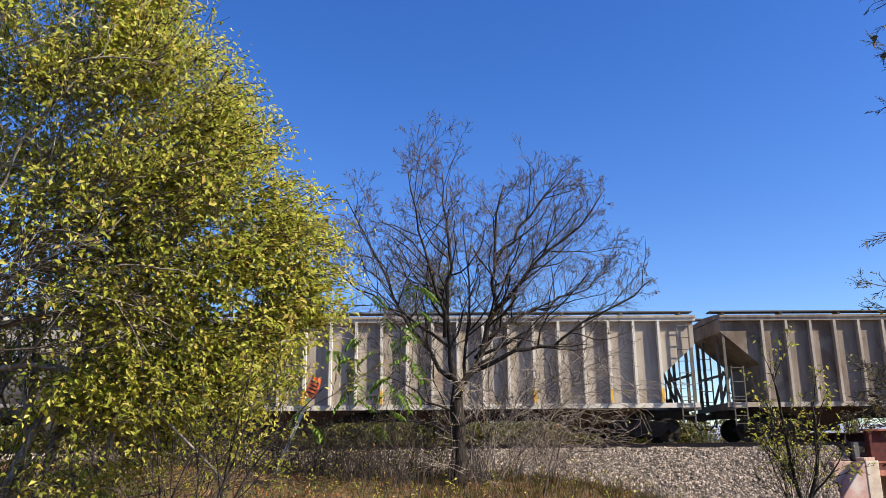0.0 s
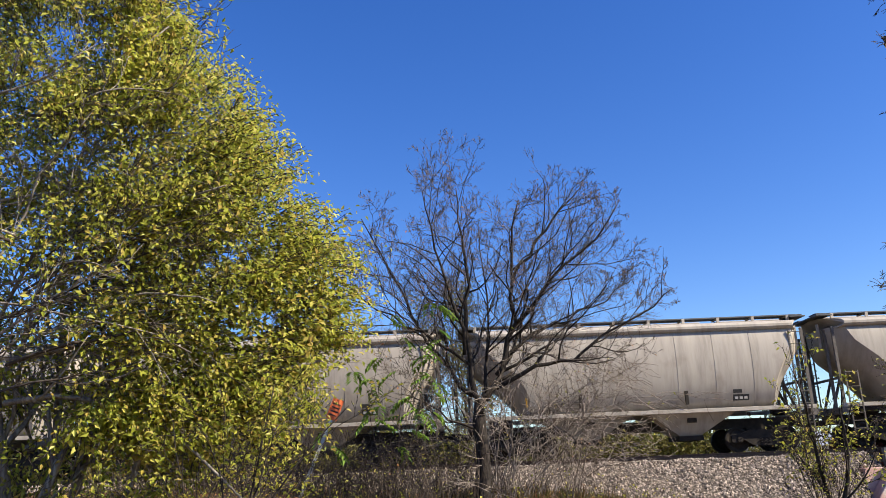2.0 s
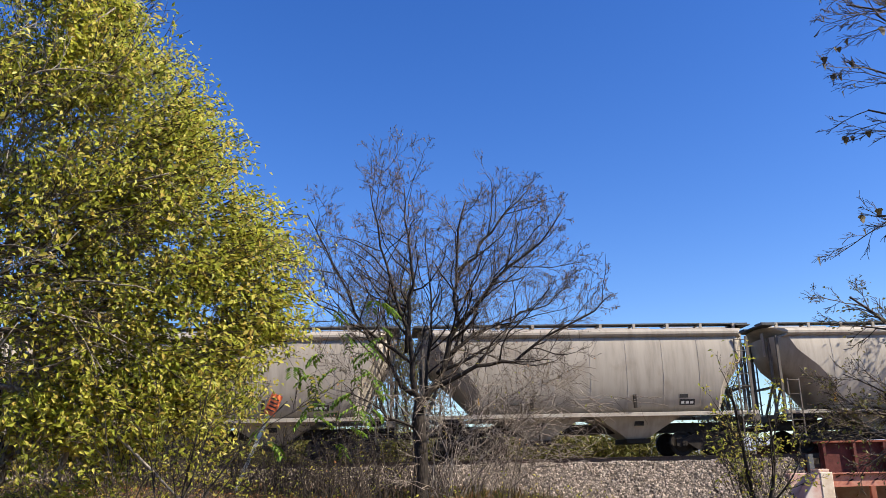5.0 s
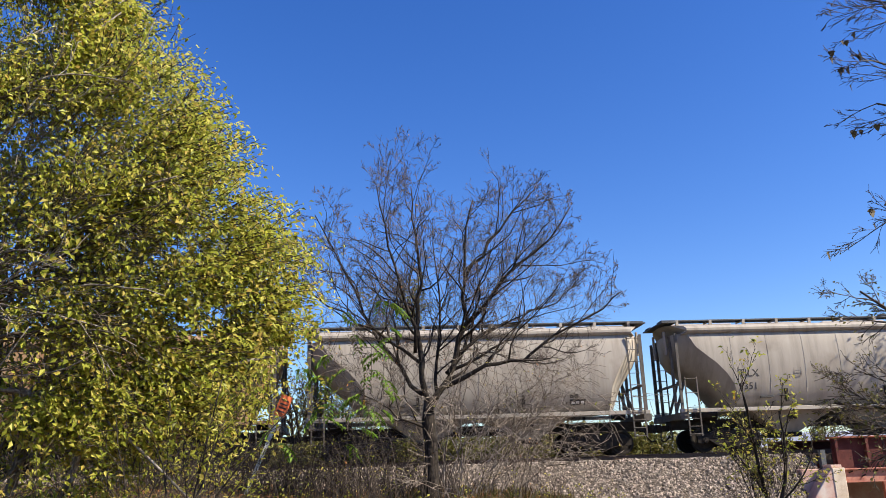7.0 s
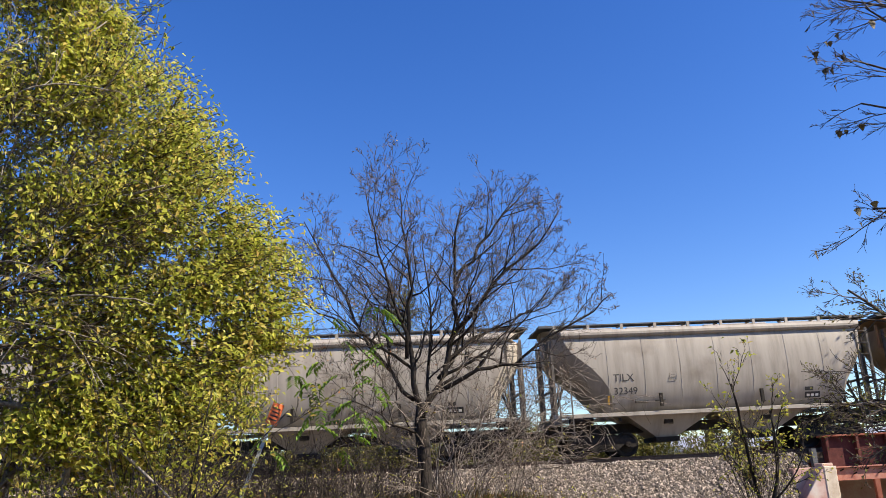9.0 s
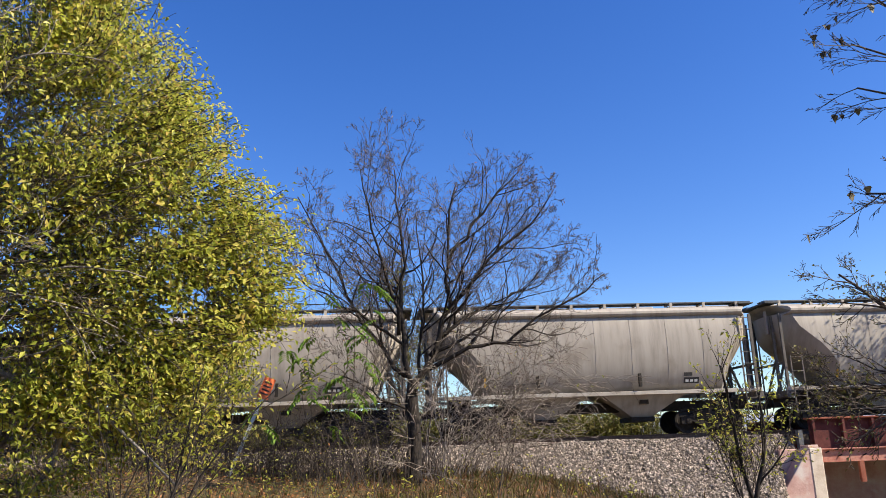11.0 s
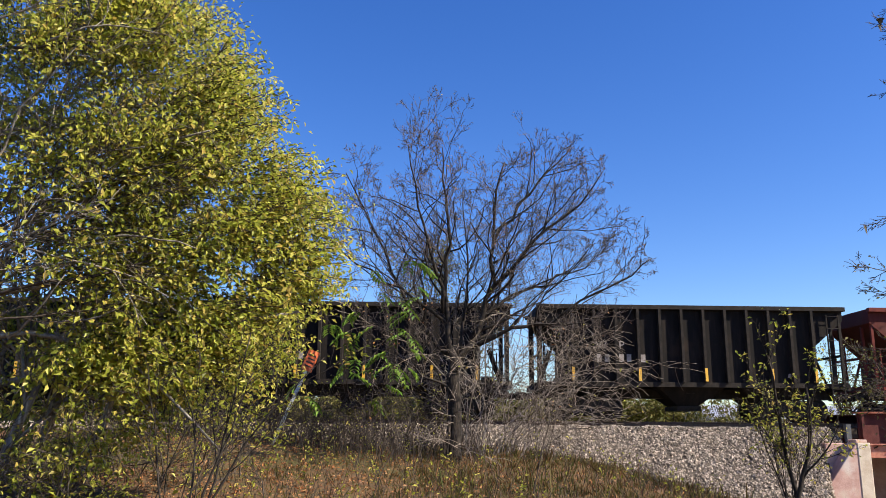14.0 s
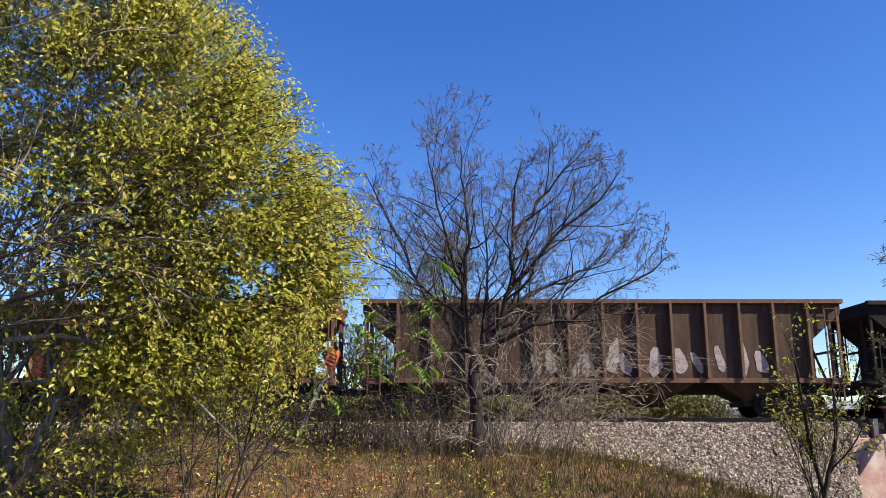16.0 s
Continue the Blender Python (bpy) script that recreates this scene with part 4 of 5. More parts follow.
        e = (q.x / rad.x) ** 2 + (q.y / rad.y) ** 2 + (q.z / rad.z) ** 2
        drift = noise.noise(Vector(((p.x * 0.9 + p.z * 0.42) * 0.6, p.y * 0.8, (p.z * 0.9 - p.x * 0.42) * 1.5))) + 0.45 * noise.noise(p * 2.4)
        stems = smoothstep(-4.4, -5.8, p.x) * smoothstep(6.2, 4.6, p.z) * smoothstep(1.6, 2.6, p.z)
        if rng.random() > 0.10 + 0.9 * e or drift < 0.08 - 0.2 * smoothstep(-4.5, -2.5, p.x) + 0.30 * stems:
            continue
        d = (Vector((q.x, q.y, q.z * 0.4)).normalized() + Vector((0.35 + rng.gauss(0, 0.45), rng.gauss(0, 0.45), rng.gauss(0.25, 0.4)))).normalized()
        pts, dirs, _ = limb(sprays, p, d, rng.uniform(0.35, 0.8), 0.007, 0.004, rng, 4, 0.14, -0.03, 3)
        dress(leaves, [(u, v, 0) for u, v in zip(pts[1:], dirs[1:])], rng, 3, 0.092, jitter=0.06, droop=0.45, ratio=0.54, face=LIGHTWARD)
        made += 1
    # single shoots that stand out beyond the crown's skin
    for k in range(60):
        z = rng.uniform(2.2, 9.4)
        x = skin(z) + rng.uniform(-0.7, -0.15)
        p = Vector((x, rng.uniform(11.0, 13.2), z))
        tips = []
        sprout(sprays, p, Vector((1.0, rng.uniform(-0.3, 0.3), rng.uniform(0.1, 0.8))).normalized(), rng.uniform(0.6, 1.15) + 0.5 * smoothstep(6, 8, z) * rng.random(), 0.011, 1, rng, tips, spread=0.6, kids=(3, 4), shrink=(0.3, 0.5), wander=0.12, lift=0.03, rmin=0.004)
        dress(leaves, tips, rng, 1, 0.105, jitter=0.045, droop=0.45, ratio=0.54, face=LIGHTWARD, chance=0.85)
    for g in (wood, dark, sprays, leaves):
        g.v = [(x - base.x, y - base.y, z - base.z) for x, y, z in g.v]
    part("trunk", wood, PALE_BARK, tree, "pale lichened forked stems and limbs", smooth=True)
    part("bough_mass", dark, BARK, tree, "dark crooked boughs", smooth=True, kind="stuff")
    part("twig_mass", sprays, BARK, tree, kind="stuff")
    part("crown", leaves, LEAF, tree, "thin yellow-green leaves catching the sun", kind="stuff")
    return len(twigs), len(leaves.f)


print("leafy tree", leafy_tree())


# --- the bare tree before the train
def bare_tree():
    rng = random.Random(23)
    base = on_ground(0.79, 20.0)
    tree = empty("bare_tree", base)
    tagged(tree, "leafless spreading tree with a dark trunk and tangled grey-brown twigs", "tree")
    wood, fine, twigs = Geo(), Geo(), []
    wood.tube([(0, 0, 0), (0.0, 0, 0.25), (0.04, 0, 0.8), (0.03, 0, 1.3), (-0.02, 0.02, 1.9), (0.02, 0.03, 2.5)], [0.24, 0.185, 0.17, 0.165, 0.17, 0.12], 9)
    wood.tube([(-0.2, -0.15, 0), (-0.12, -0.12, 0.7), (0.0, -0.02, 1.5)], [0.06, 0.05, 0.04], 6)

    def keep(p):
        e = ((p.x - 0.75) / 5.3) ** 2 + (p.y / 3.8) ** 2
        return e < 1.1 and 1.2 < p.z < 1.3 + 9.6 * math.sqrt(max(0.02, 1 - e * 0.85)) - 0.5 * max(0.0, p.x - 0.6)

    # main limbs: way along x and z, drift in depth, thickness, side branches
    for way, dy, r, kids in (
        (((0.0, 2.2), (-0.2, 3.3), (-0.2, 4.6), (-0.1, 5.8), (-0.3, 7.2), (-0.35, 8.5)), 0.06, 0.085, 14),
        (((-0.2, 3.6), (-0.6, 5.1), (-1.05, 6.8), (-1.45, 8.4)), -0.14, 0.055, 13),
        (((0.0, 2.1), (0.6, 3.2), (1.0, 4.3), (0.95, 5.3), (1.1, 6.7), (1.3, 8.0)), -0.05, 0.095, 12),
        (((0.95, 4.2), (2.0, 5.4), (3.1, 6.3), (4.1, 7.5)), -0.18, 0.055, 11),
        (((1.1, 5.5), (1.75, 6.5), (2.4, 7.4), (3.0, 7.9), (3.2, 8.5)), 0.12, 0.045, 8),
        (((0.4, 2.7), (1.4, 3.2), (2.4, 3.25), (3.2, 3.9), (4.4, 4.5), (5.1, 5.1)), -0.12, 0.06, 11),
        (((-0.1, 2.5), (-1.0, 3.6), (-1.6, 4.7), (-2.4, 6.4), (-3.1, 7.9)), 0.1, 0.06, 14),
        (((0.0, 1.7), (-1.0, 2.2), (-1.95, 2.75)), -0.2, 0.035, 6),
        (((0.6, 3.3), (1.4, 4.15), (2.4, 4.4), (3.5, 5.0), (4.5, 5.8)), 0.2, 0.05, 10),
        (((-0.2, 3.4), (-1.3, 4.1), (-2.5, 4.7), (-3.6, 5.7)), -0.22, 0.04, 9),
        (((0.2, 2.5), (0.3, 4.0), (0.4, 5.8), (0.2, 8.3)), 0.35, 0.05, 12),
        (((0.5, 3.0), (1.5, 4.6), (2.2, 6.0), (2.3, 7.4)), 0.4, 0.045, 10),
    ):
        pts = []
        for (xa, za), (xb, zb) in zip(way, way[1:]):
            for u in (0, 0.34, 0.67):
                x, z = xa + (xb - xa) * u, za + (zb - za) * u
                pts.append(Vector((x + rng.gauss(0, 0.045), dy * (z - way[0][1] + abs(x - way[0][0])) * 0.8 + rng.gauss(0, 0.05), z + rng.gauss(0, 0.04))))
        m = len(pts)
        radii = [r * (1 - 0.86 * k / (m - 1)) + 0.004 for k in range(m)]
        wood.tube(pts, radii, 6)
        kids = int(kids * 1.35)
        for k in range(kids):
            f = (0.14 + 0.85 * (k + rng.random()) / kids) * (m - 1)
            i = min(m - 2, int(f))
            run = (pts[i + 1] - pts[i]).normalized()
            side = Vector((rng.gauss(0, 1), rng.gauss(0, 0.9), rng.gauss(0.25, 0.8)))
            side = (side - run * side.dot(run)).normalized()
            d = (run * 0.75 + side * rng.uniform(0.5, 0.95)).normalized()
            ln = (2.5 - 1.1 * f / (m - 1)) * rng.uniform(0.65, 1.15)
            p = pts[i].lerp(pts[i + 1], f - i)
            if not keep(p + d * ln):
                ln *= 0.55
            sprout((wood, fine), p, d, ln, max(0.010, radii[i] * 0.5), 3, rng, twigs, spread=0.8, kids=(4, 5), shrink=(0.36, 0.6), wander=0.2, lift=0.03, rmin=0.004, start=0.15, keep=keep)
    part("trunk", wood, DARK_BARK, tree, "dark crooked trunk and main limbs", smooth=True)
    part("twig_mass", fine, TWIG, tree, "fine grey-brown leafless twigs", smooth=True, kind="stuff")
    few = Geo()
    dress(few, [t for t in twigs if rng.random() < 0.012], rng, 1, 0.07, jitter=0.03)
    part("dead_leaves", few, DRYLEAF, tree, "a few withered leaves left on the twigs", kind="stuff")
    return len(twigs), len(wood.f)


print("bare tree", bare_tree())


# --- brushy thickets of bare stems
def thicket(name, label, x, y, w, d, h, n, seed, mat, leaf_mat=None, leaves=0.0, leaf_size=0.06, lean=0.35, arch=-0.06, fine=0.0038, bias=0.0, bare_foot=0.2):
    rng = random.Random(seed)
    base = on_ground(x, y, 0.1)
    th = empty(name, base)
    tagged(th, label, "shrub")
    wood, twigs = Geo(), []
    for _ in range(n):
        px, py = rng.gauss(0, w * 0.42), rng.gauss(0, d * 0.42)
        p = Vector((px, py, ground_z(x + px, y + py) - base.z - 0.05))
        v = Vector((rng.gauss(bias, lean), rng.gauss(0, lean), 1)).normalized()
        sprout(wood, p, v, h * rng.uniform(0.55, 1.1), rng.uniform(0.008, 0.02), 2, rng, twigs, spread=0.9, kids=(4, 6), shrink=(0.35, 0.6), wander=0.2, lift=arch, rmin=fine, start=bare_foot)
    part("stem_tangle", wood, mat, th, kind="stuff")
    if leaf_mat:
        lf = Geo()
        dress(lf, twigs, rng, 1, leaf_size, jitter=0.04, chance=leaves)
        part("foliage", lf, leaf_mat, th, kind="stuff")
    return th


thicket("bramble_thicket", "arching leafless pale grey brambles beside the trunk", 1.45, 20.8, 0.8, 0.6, 4.4, 40, 31, BRAMBLE, LEAF, 0.02, 0.08, 0.34, -0.10, 0.006, 0.2, 0.4)
thicket("bramble_thicket", "arching leafless pale grey brambles over the bank", 2.4, 21.1, 0.9, 0.6, 3.2, 22, 32, BRAMBLE, LEAF, 0.03, 0.08, 0.36, -0.10, 0.006, 0.3, 0.4)
thicket("weedy_thicket", "dense dry weedy thicket with a few green leaves", -1.6, 21.2, 3.0, 1.6, 1.9, 70, 33, BARK, LEAF, 0.10, 0.07, 0.35)
thicket("weedy_thicket", "dense dry weedy thicket by the ballast", -5.0, 21.8, 4.0, 1.6, 1.9, 70, 34, BARK, LEAF, 0.12, 0.07, 0.35)
thicket("leafy_brush", "low twiggy brush with yellow-green leaves under the tree", -5.5, 10.9, 2.4, 0.8, 1.7, 34, 36, BARK, LEAF, 0.5, 0.09, 0.4)
thicket("weedy_thicket", "dense dry weedy thicket under the leafy tree", -6.5, 15.5, 4.0, 2.5, 1.6, 60, 35, BARK, LEAF, 0.25, 0.08, 0.5)


# --- young trees
def sapling(label, x, y, h, stems, seed, leaf_mat, leaves, size, bark, r=0.02, lean=(0.0, 0.0), fan=0.25, depth=3):
    rng = random.Random(seed)
    base = on_ground(x, y)
    s = tagged(empty("sapling", base), label, "sapling")
    wood, twigs = Geo(), []
    for k in range(stems):
        v = Vector((lean[0] + rng.gauss(0, fan), lean[1] + rng.gauss(0, fan * 0.6), 1)).normalized()
        sprout(wood, Vector((rng.gauss(0, 0.06), rng.gauss(0, 0.06), 0)), v, h * rng.uniform(0.75, 1.05), r * rng.uniform(0.7, 1.2), depth, rng, twigs, spread=0.7, kids=(4, 5), shrink=(0.3, 0.5), wander=0.10, lift=0.04, rmin=0.0035, start=0.3)
    part("stem", wood, bark, s, smooth=True)
    lf = Geo()
    dress(lf, twigs, rng, 1, size, jitter=0.05, chance=leaves)
    part("leaves", lf, leaf_mat, s, kind="stuff")
    return s


sapling("thin dark-stemmed sapling with sparse yellow-green leaves", 7.62, 16.6, 3.7, 2, 41, LEAF, 0.42, 0.10, DARK_BARK, 0.05, (0.03, 0), 0.04)
sapling("low twiggy sapling with sparse leaves", 7.6, 16.8, 2.4, 14, 42, LEAF, 0.14, 0.09, DARK_BARK, 0.014, (0.0, 0), 0.24)
sapling("many-stemmed dark sapling with yellow leaves", -2.85, 10.2, 2.9, 5, 43, LEAF, 0.5, 0.085, DARK_BARK, 0.018, (0.1, 0), 0.3)
sapling("slender sapling with yellowing leaves", -3.5, 11.6, 3.2, 4, 44, LEAF, 0.55, 0.085, DARK_BARK, 0.016, (0.1, 0), 0.26)
sapling("thin leafless whip growing in the grass", 2.0, 14.4, 2.1, 2, 45, DRYLEAF, 0.05, 0.05, BARK, 0.012, (0.05, 0), 0.15, 2)
sapling("thin leafless whip growing in the grass", -0.9, 14.0, 1.7, 2, 46, DRYLEAF, 0.05, 0.05, BARK, 0.011, (0.0, 0), 0.2, 2)
sapling("thin bare whip among the dry weeds", -0.1, 17.0, 2.2, 2, 47, LEAF, 0.1, 0.06, BARK, 0.012, (0.0, 0), 0.15, 2)


# --- bright green trailing leaves before the bare tree
def creeper():
    rng = random.Random(51)
    base = on_ground(-1.35, 18.6)
    c = tagged(empty("green_creeper", base), "bright green compound-leaved shoots amid bare twigs", "creeper")
    wood, lf = Geo(), Geo()
    for k in range(9):
        v = Vector((rng.gauss(0, 0.16) - 0.02, rng.gauss(0, 0.15), 1)).normalized()
        pts, dirs, _ = limb(wood, Vector((rng.uniform(-0.8, 1.5), rng.uniform(-0.3, 0.3), 0)), v, rng.uniform(3.4, 6.3), 0.009, 0.004, rng, 10, 0.2, 0.03, 4)
        for p, d in list(zip(pts, dirs))[5:]:
            for _ in range(rng.choice((0, 0, 1, 1, 2))):
                a = rng.uniform(0, 6.28)
                fr, fd, _ = limb(wood, p, Vector((math.cos(a), math.sin(a) * 0.5, 0.0)).normalized(), rng.uniform(0.3, 0.6), 0.004, 0.002, rng, 6, 0.12, -0.2, 3)
                for q, e in zip(fr[1:], fd[1:]):
                    s = e.cross(Vector((0, 0, 1))).normalized()
                    for sg in (-1, 1):
                        lf.leaf(q, (s * sg + e * 0.5 + Vector((0, 0, -0.3))).normalized(), Vector((0, 0, 1)), rng.uniform(0.15, 0.22), 0.075)
    part("stem", wood, BARK, c)
    part("leaves", lf, FRESH, c, kind="stuff")


creeper()


# --- near tree at the road's edge: only its outer boughs reach in
def roadside_tree():
    rng = random.Random(61)
    base = on_ground(8.1, 8.2)
    t = tagged(empty("roadside_tree", base), "nearly bare tree with a few brown lobed leaves", "tree")
    wood, twigs = Geo(), []
    wood.tube([(0, 0, 0), (0.05, 0, 1.5), (0.0, 0.1, 3.2), (0.1, 0.1, 5.5), (0.05, 0.1, 7.6)], [0.17, 0.15, 0.12, 0.08, 0.03], 8)
    low = []
    for z, dx, dy, dz, ln in ((6.15, -1, 0.0, 0.36, 2.6), (5.75, -1, 0.05, 0.34, 2.5), (5.35, -1, -0.05, 0.26, 2.6), (4.95, -1, 0.1, 0.24, 2.4), (6.6, -1, 0.1, 0.26, 2.5), (3.85, -1, 0.0, 0.30, 2.5), (3.5, -1, 0.06, 0.26, 2.2),
                              (5.0, 0.8, 0.4, 0.5, 2.4), (4.0, 0.9, -0.4, 0.4, 2.6), (6.0, 0.2, 0.8, 0.7, 2.0)):
        sprout(wood, Vector((0.02, 0.05, z)), Vector((dx, dy, dz)).normalized(), ln, 0.034, 3, rng, twigs, spread=0.6, kids=(5, 7), shrink=(0.28, 0.48), wander=0.07, lift=0.0, rmin=0.0032, start=0.3)
    part("trunk", wood, BARK, t, smooth=True)
    lf = Geo()
    for p, d, _ in twigs:
        if rng.random() < 0.011:
            # a lobed, hanging leaf
            s = rng.uniform(0.06, 0.12)
            a = rng.uniform(0, 3.14)
            u, w = Vector((math.cos(a), math.sin(a), 0)), Vector((0, 0, -1))
            outline = ((0, 0), (0.35, 0.1), (0.55, 0.35), (0.35, 0.5), (0.3, 0.75), (0, 1.15), (-0.3, 0.75), (-0.35, 0.5), (-0.55, 0.35), (-0.35, 0.1))
            vs = [tuple(p + u * (m * s) + w * (k * s) + u.cross(w) * (0.25 * s * abs(m))) for m, k in outline]
            lf.add(vs, [tuple(range(10))])
        elif rng.random() < 0.03:
            lf.leaf(p, Vector((rng.gauss(0, 0.4), rng.gauss(0, 0.4), -1)).normalized(), Vector((1, 0, 0)), 0.03, 0.022)
    part("leaves", lf, WITHER, t, "withered brown-green lobed leaves", kind="stuff")

    # a lower, leafier spreading bush beside it
    base2 = on_ground(9.2, 12.2)
    b = tagged(empty("roadside_bush", base2), "dark spreading boughs with small sparse leaves", "shrub")
    wood, twigs = Geo(), []
    for z, dx, dz, ln in ((2.6, -1, 0.06, 2.6), (2.3, -1, 0.2, 2.6), (2.9, -1, 0.22, 2.5), (2.0, -1, 0.3, 2.2), (3.0, -0.7, 0.5, 1.6), (2.5, 0.9, 0.3, 1.8)):
        sprout(wood, Vector((0.3, rng.uniform(-0.2, 0.2), z)), Vector((dx, rng.uniform(-0.2, 0.2), dz)).normalized(), ln, 0.05, 3, rng, twigs, spread=0.65, kids=(6, 7), shrink=(0.32, 0.55), wander=0.14, lift=-0.01, rmin=0.0045, start=0.25)
    wood.tube([(0.4, 0, 0), (0.35, 0, 1.4), (0.3, 0, 3.2)], [0.09, 0.08, 0.05], 7)
    part("trunk", wood, BARK, b, smooth=True)
    lf = Geo()
    dress(lf, twigs, rng, 1, 0.06, jitter=0.05, chance=0.22, ratio=0.6)
    part("leaves", lf, FARLEAF, b, kind="stuff")


roadside_tree()

# --- trees beyond the railway
def far_tree(x, y, h, w, seed, mat, n=2600, size=0.22, label="olive-green tree beyond the railway line"):
    rng = random.Random(seed)
    base = on_ground(x, y)
    t = tagged(empty("far_tree", base), label, "tree", group="trees beyond the railway")
    wood, twigs = Geo(), []
    for k in range(3):
        sprout(wood, Vector((rng.gauss(0, 0.2), 0, 0)), Vector((rng.gauss(0, 0.2), rng.gauss(0, 0.2), 1)).normalized(), h * 0.72, 0.12, 3, rng, twigs, spread=0.8 * w / h * 1.6, kids=(5, 6), shrink=(0.4, 0.6), wander=0.1, lift=0.03, rmin=0.012, start=0.2)
    part("trunk", wood, BARK, t)
    lf = Geo()
    dress(lf, twigs, rng, max(1, n // max(1, len(twigs))), size, jitter=0.3, ratio=0.6)
    part("crown", lf, mat, t, kind="stuff")
    return t


f1 = far_tree(-5.4, 46, 8.6, 4, 71, FARLEAF, 3600)
f2 = far_tree(0.6, 47, 12.6, 8.5, 72, FARLEAF, 9000, 0.17)
for x, y, s in ((19.0, 50, 1.0), (21.0, 50.5, 1.02), (26.4, 52, 0.95), (-2.2, 49, 1.0)):
    copy_thing(f1, pose(x, y, ground_z(x, y) - 0.05, 0, 0, 70 * s)).scale = (s * 0.6, s * 0.6, s * 1.3)
# a tall tree across the sunken road, whose shade falls on the bridge
shade_tree = copy_thing(f2, pose(22.8, 25.7, ground_z(22.8, 25.7) - 0.05, 0, 0, 40))
shade_tree.scale = (0.62, 0.62, 0.98)
tagged(shade_tree, "tall olive tree standing across the sunken road")
rng = random.Random(77)
for k in range(26):
    x = -60 + 4.6 * k + rng.uniform(-1.5, 1.5)
    y = rng.uniform(42, 60)
    c = copy_thing(f1 if k % 2 else f2, pose(x, y, ground_z(x, y) - 0.05, 0, 0, rng.uniform(0, 360)))
    s = rng.uniform(0.25, 0.45) if not (-26 < x < 4) else rng.uniform(0.45, 0.7)
    c.scale = (s, s, s)


# --- low scrub along the far side of the line
def scrub(x0, x1, n, seed):
    rng = random.Random(seed)
    base = Vector(((x0 + x1) / 2, 36.0, 0))
    sc = tagged(empty("scrub", base), "low olive scrub growing along the line", "shrub", group="scrub along the line")
    wood, lf = Geo(), Geo()
    for _ in range(n):
        x, y = rng.uniform(x0, x1), 36 + rng.gauss(0, 1.2)
        z = ground_z(x, y)
        top = (2.3 + 0.8 * noise.noise((x * 0.35, 3, seed)) + 0.35 * rng.random()) + 0.6
        d = Vector((rng.gauss(0, 0.25), rng.gauss(0, 0.25), 1)).normalized()
        pts, dirs, _ = limb(wood, Vector((x - base.x, y - base.y, z - 0.05)), d, max(0.5, top - z), 0.02, 0.006, rng, 5, 0.12, 0, 3)
        dress(lf, [(p, v, 0) for p, v in zip(pts[2:], dirs[2:])], rng, 9, 0.19, jitter=0.24, ratio=0.65)
    part("stem_tangle", wood, BARK, sc, kind="stuff")
    part("foliage", lf, FARLEAF, sc, kind="stuff")
    return sc


hedge = scrub(-12, 0, 620, 90)
for x, y, turn in ((-17, 36.4, 180), (-28, 36, 0), (5.5, 36.3, 180)):
    copy_thing(hedge, pose(x, y, 0, 0, 0, turn))
scrub(11, 16, 60, 94)


# --- the marker post
def marker():
    x, y = -3.82, 21.0
    m = tagged(empty("marker_sign", on_ground(x, y)), "leaning galvanised post with a faded orange marker plate", "sign")
    m.rotation_euler = (radians(-6), radians(22), radians(8))
    part("post", Geo().box(-0.045, 0.045, -0.012, 0.012, 0, 2.25).box(-0.045, -0.03, -0.03, 0.012, 0, 2.25).box(0.03, 0.045, -0.03, 0.012, 0, 2.25), GALV, m)
    plate = part("plate", Geo().box(-0.15, 0.15, -0.045, -0.035, 2.15, 2.72), ORANGE, m, "faded orange plate with worn printing", bevel=0.004)
    for k in range(4):
        part("printed_bar", Geo().box(-0.1, 0.1, -0.049, -0.046, 2.26 + 0.1 * k, 2.295 + 0.1 * k), INK, plate)


marker()


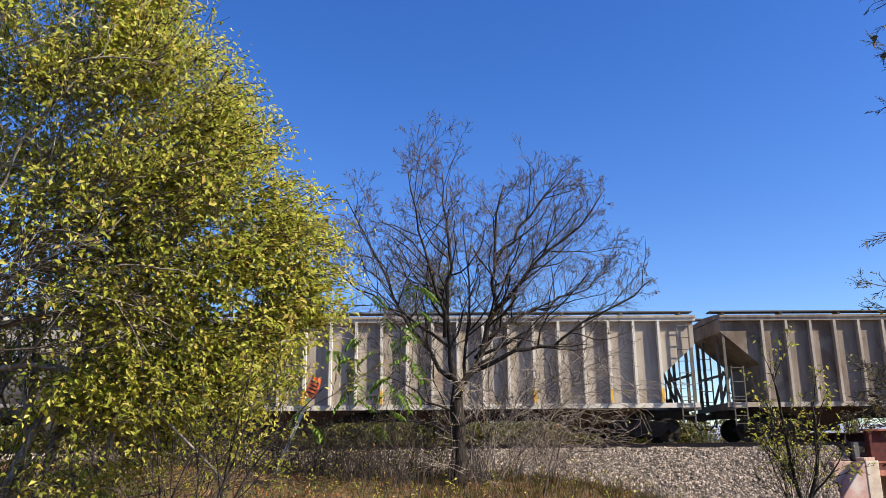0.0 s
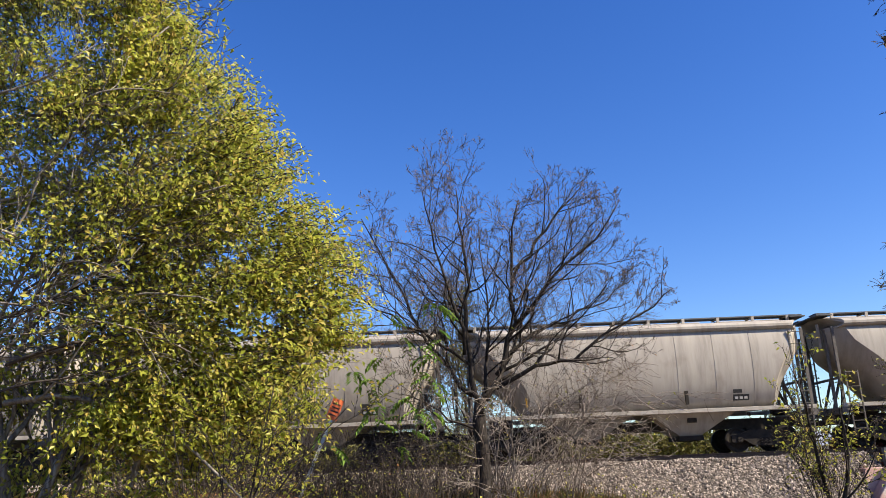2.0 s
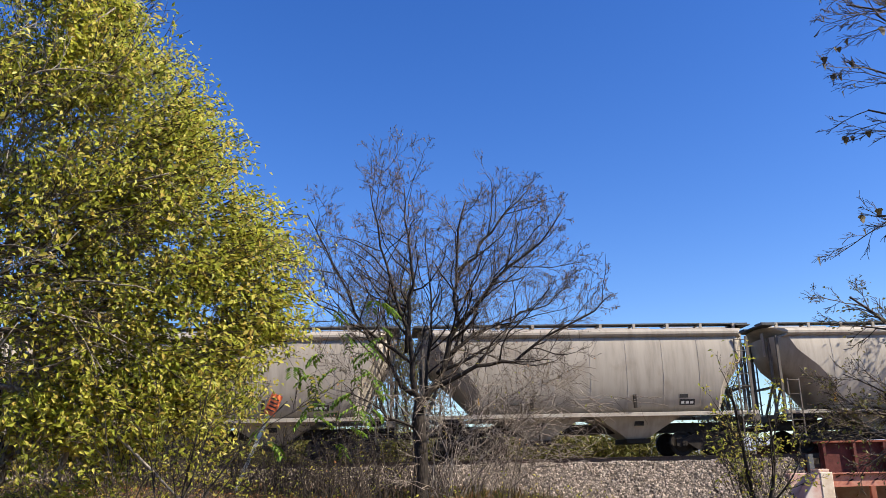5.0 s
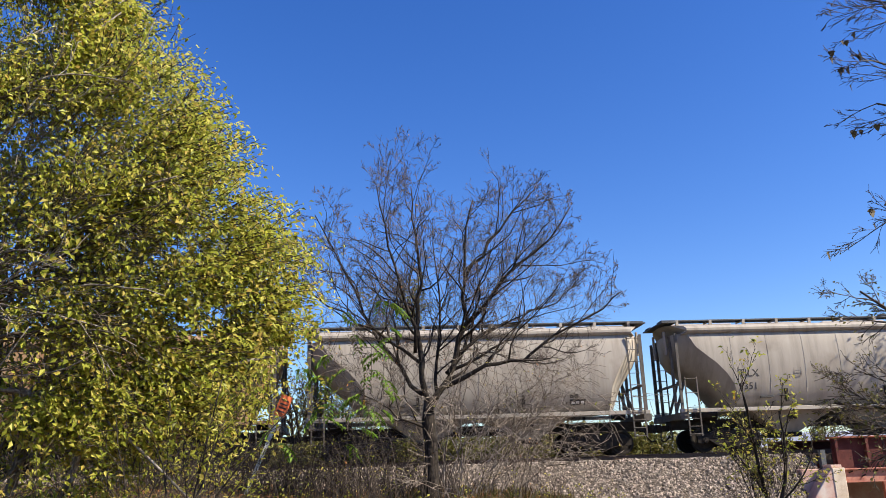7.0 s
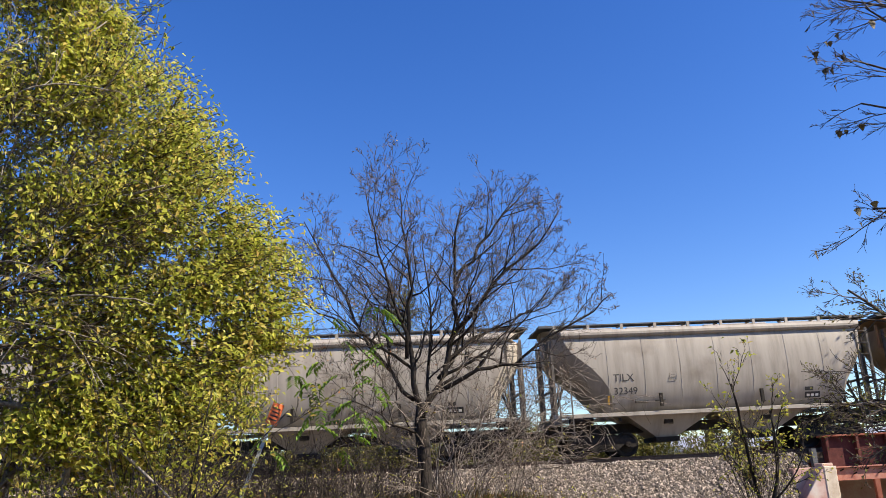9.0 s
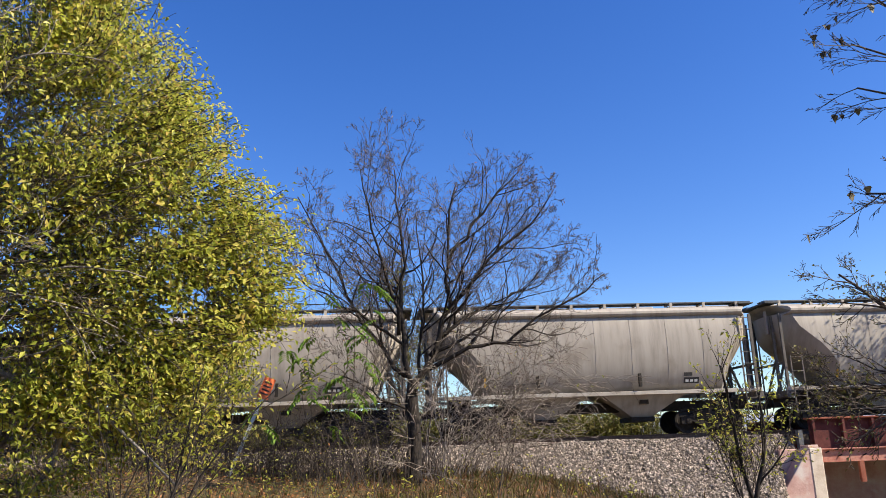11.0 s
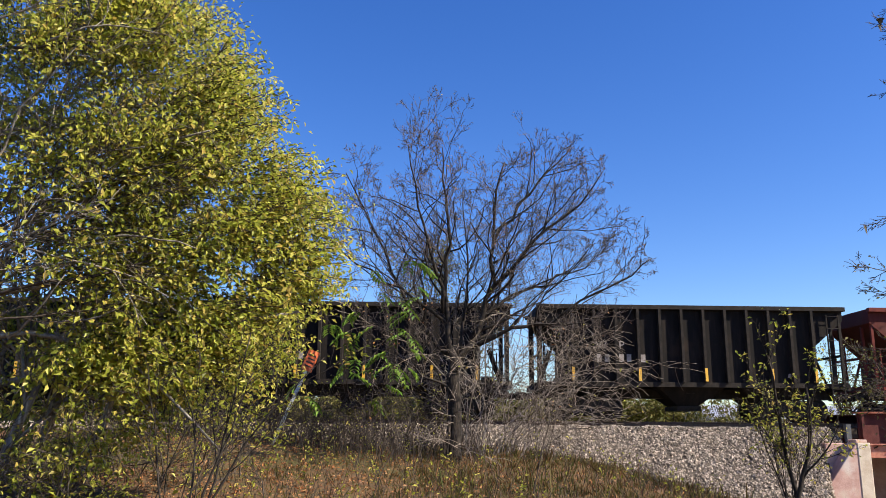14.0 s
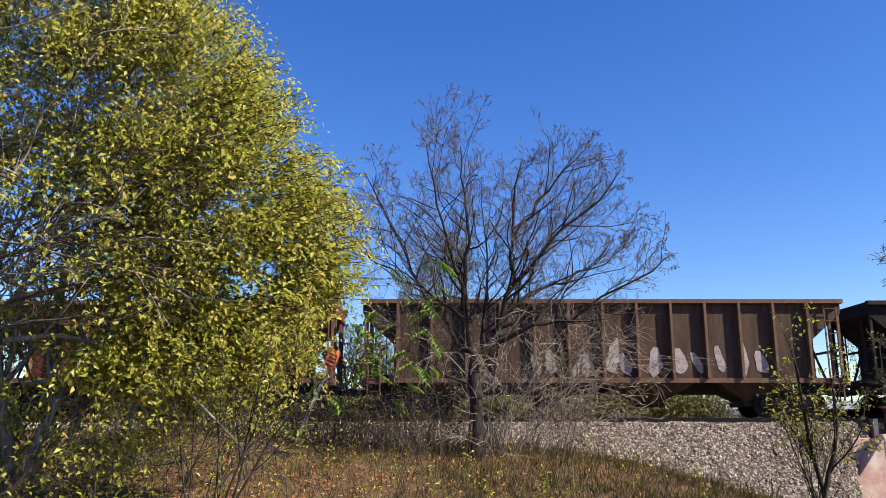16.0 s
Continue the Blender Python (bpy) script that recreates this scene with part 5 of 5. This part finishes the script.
# --- dry grass, weeds and fallen leaves
def meadow():
    rng = random.Random(81)
    g = Geo()
    for _ in range(26000):
        y = rng.uniform(9.5, 25.5)
        x = rng.uniform(-0.55, 0.62) * (y + 2)
        z = ground_z(x, y)
        if bed_z(y) > z:
            continue
        n = noise.noise((x * 0.6, y * 0.6, 9))
        if rng.random() > 0.12 + n * 0.8 + 0.85 * smoothstep(-2.5, 1.5, x):
            continue
        h = rng.uniform(0.06, 0.26) * (0.75 + 1.6 * max(0.0, noise.noise((x * 1.9, y * 1.9, 4)))) * (1.7 if rng.random() < 0.06 else 1)
        d = Vector((rng.gauss(0, 0.35), rng.gauss(0, 0.35), 1)).normalized()
        for _ in range(2):
            g.leaf(Vector((x + rng.gauss(0, 0.05), y + rng.gauss(0, 0.05), z - 0.01)), (d + Vector((rng.gauss(0, 0.3), rng.gauss(0, 0.3), 0))).normalized(), Vector((rng.gauss(0, 1), -1, 0.2)), h, 0.018)
    # low green and yellow weeds standing among the grass
    wl, ws = Geo(), Geo()
    for _ in range(1200):
        y = rng.uniform(11, 24)
        x = rng.uniform(-0.45, 0.36) * y
        z = ground_z(x, y)
        if bed_z(y, x) > z:
            continue
        tall = rng.uniform(0.2, 0.75)
        pts, dirs, _ = limb(ws, Vector((x, y, z - 0.02)), Vector((rng.gauss(0, 0.25), rng.gauss(0, 0.25), 1)).normalized(), tall, 0.006, 0.003, rng, 5, 0.12, 0, 3)
        if rng.random() < 0.17:
            dress(wl, [(p, v, 0) for p, v in zip(pts[1:], dirs[1:])], rng, 2, 0.08, jitter=0.04)
    # dense upright dry stalks before the ballast
    for _ in range(1500):
        x, y = rng.uniform(-8.5, 1.4), rng.uniform(19.0, 24.2)
        z = ground_z(x, y)
        if bed_z(y, x) > z + 0.1 or noise.noise((x * 0.9, y * 0.5, 2)) < -0.25:
            continue
        limb(ws, Vector((x, y, z - 0.02)), Vector((rng.gauss(0, 0.14), rng.gauss(0, 0.14), 1)).normalized(), rng.uniform(0.35, 1.15), 0.007, 0.0035, rng, 4, 0.10, 0, 3)
    tagged(part("weed_stalks", ws, BARK), "thin dry weed stalks on the bank", "weeds", kind="stuff")
    tagged(part("weeds", wl, LEAF), "small yellow-green weeds in dry grass", "weeds", kind="stuff")
    tagged(part("grass", g, STRAW), "dry olive and straw-coloured rough grass", "grass", kind="stuff")
    lf = Geo()
    for _ in range(26000):
        y = rng.uniform(9, 25.5)
        x = rng.uniform(-0.6, 0.5) * (y + 2)
        z = ground_z(x, y)
        if bed_z(y) > z + 0.1 or rng.random() > 1.0 - 0.75 * smoothstep(-3, 3, x):
            continue
        v = Vector((rng.gauss(0, 1), rng.gauss(0, 1), rng.gauss(0.1, 0.35))).normalized()
        lf.leaf(Vector((x, y, z + rng.uniform(0.0, 0.05))), v, Vector((rng.gauss(0, 0.4), rng.gauss(0, 0.4), 1)), rng.uniform(0.05, 0.11), 0.045)
    tagged(part("fallen_leaves", lf, DRYLEAF), "russet fallen leaves carpeting the bank", "leaves", kind="stuff")


meadow()


motions()
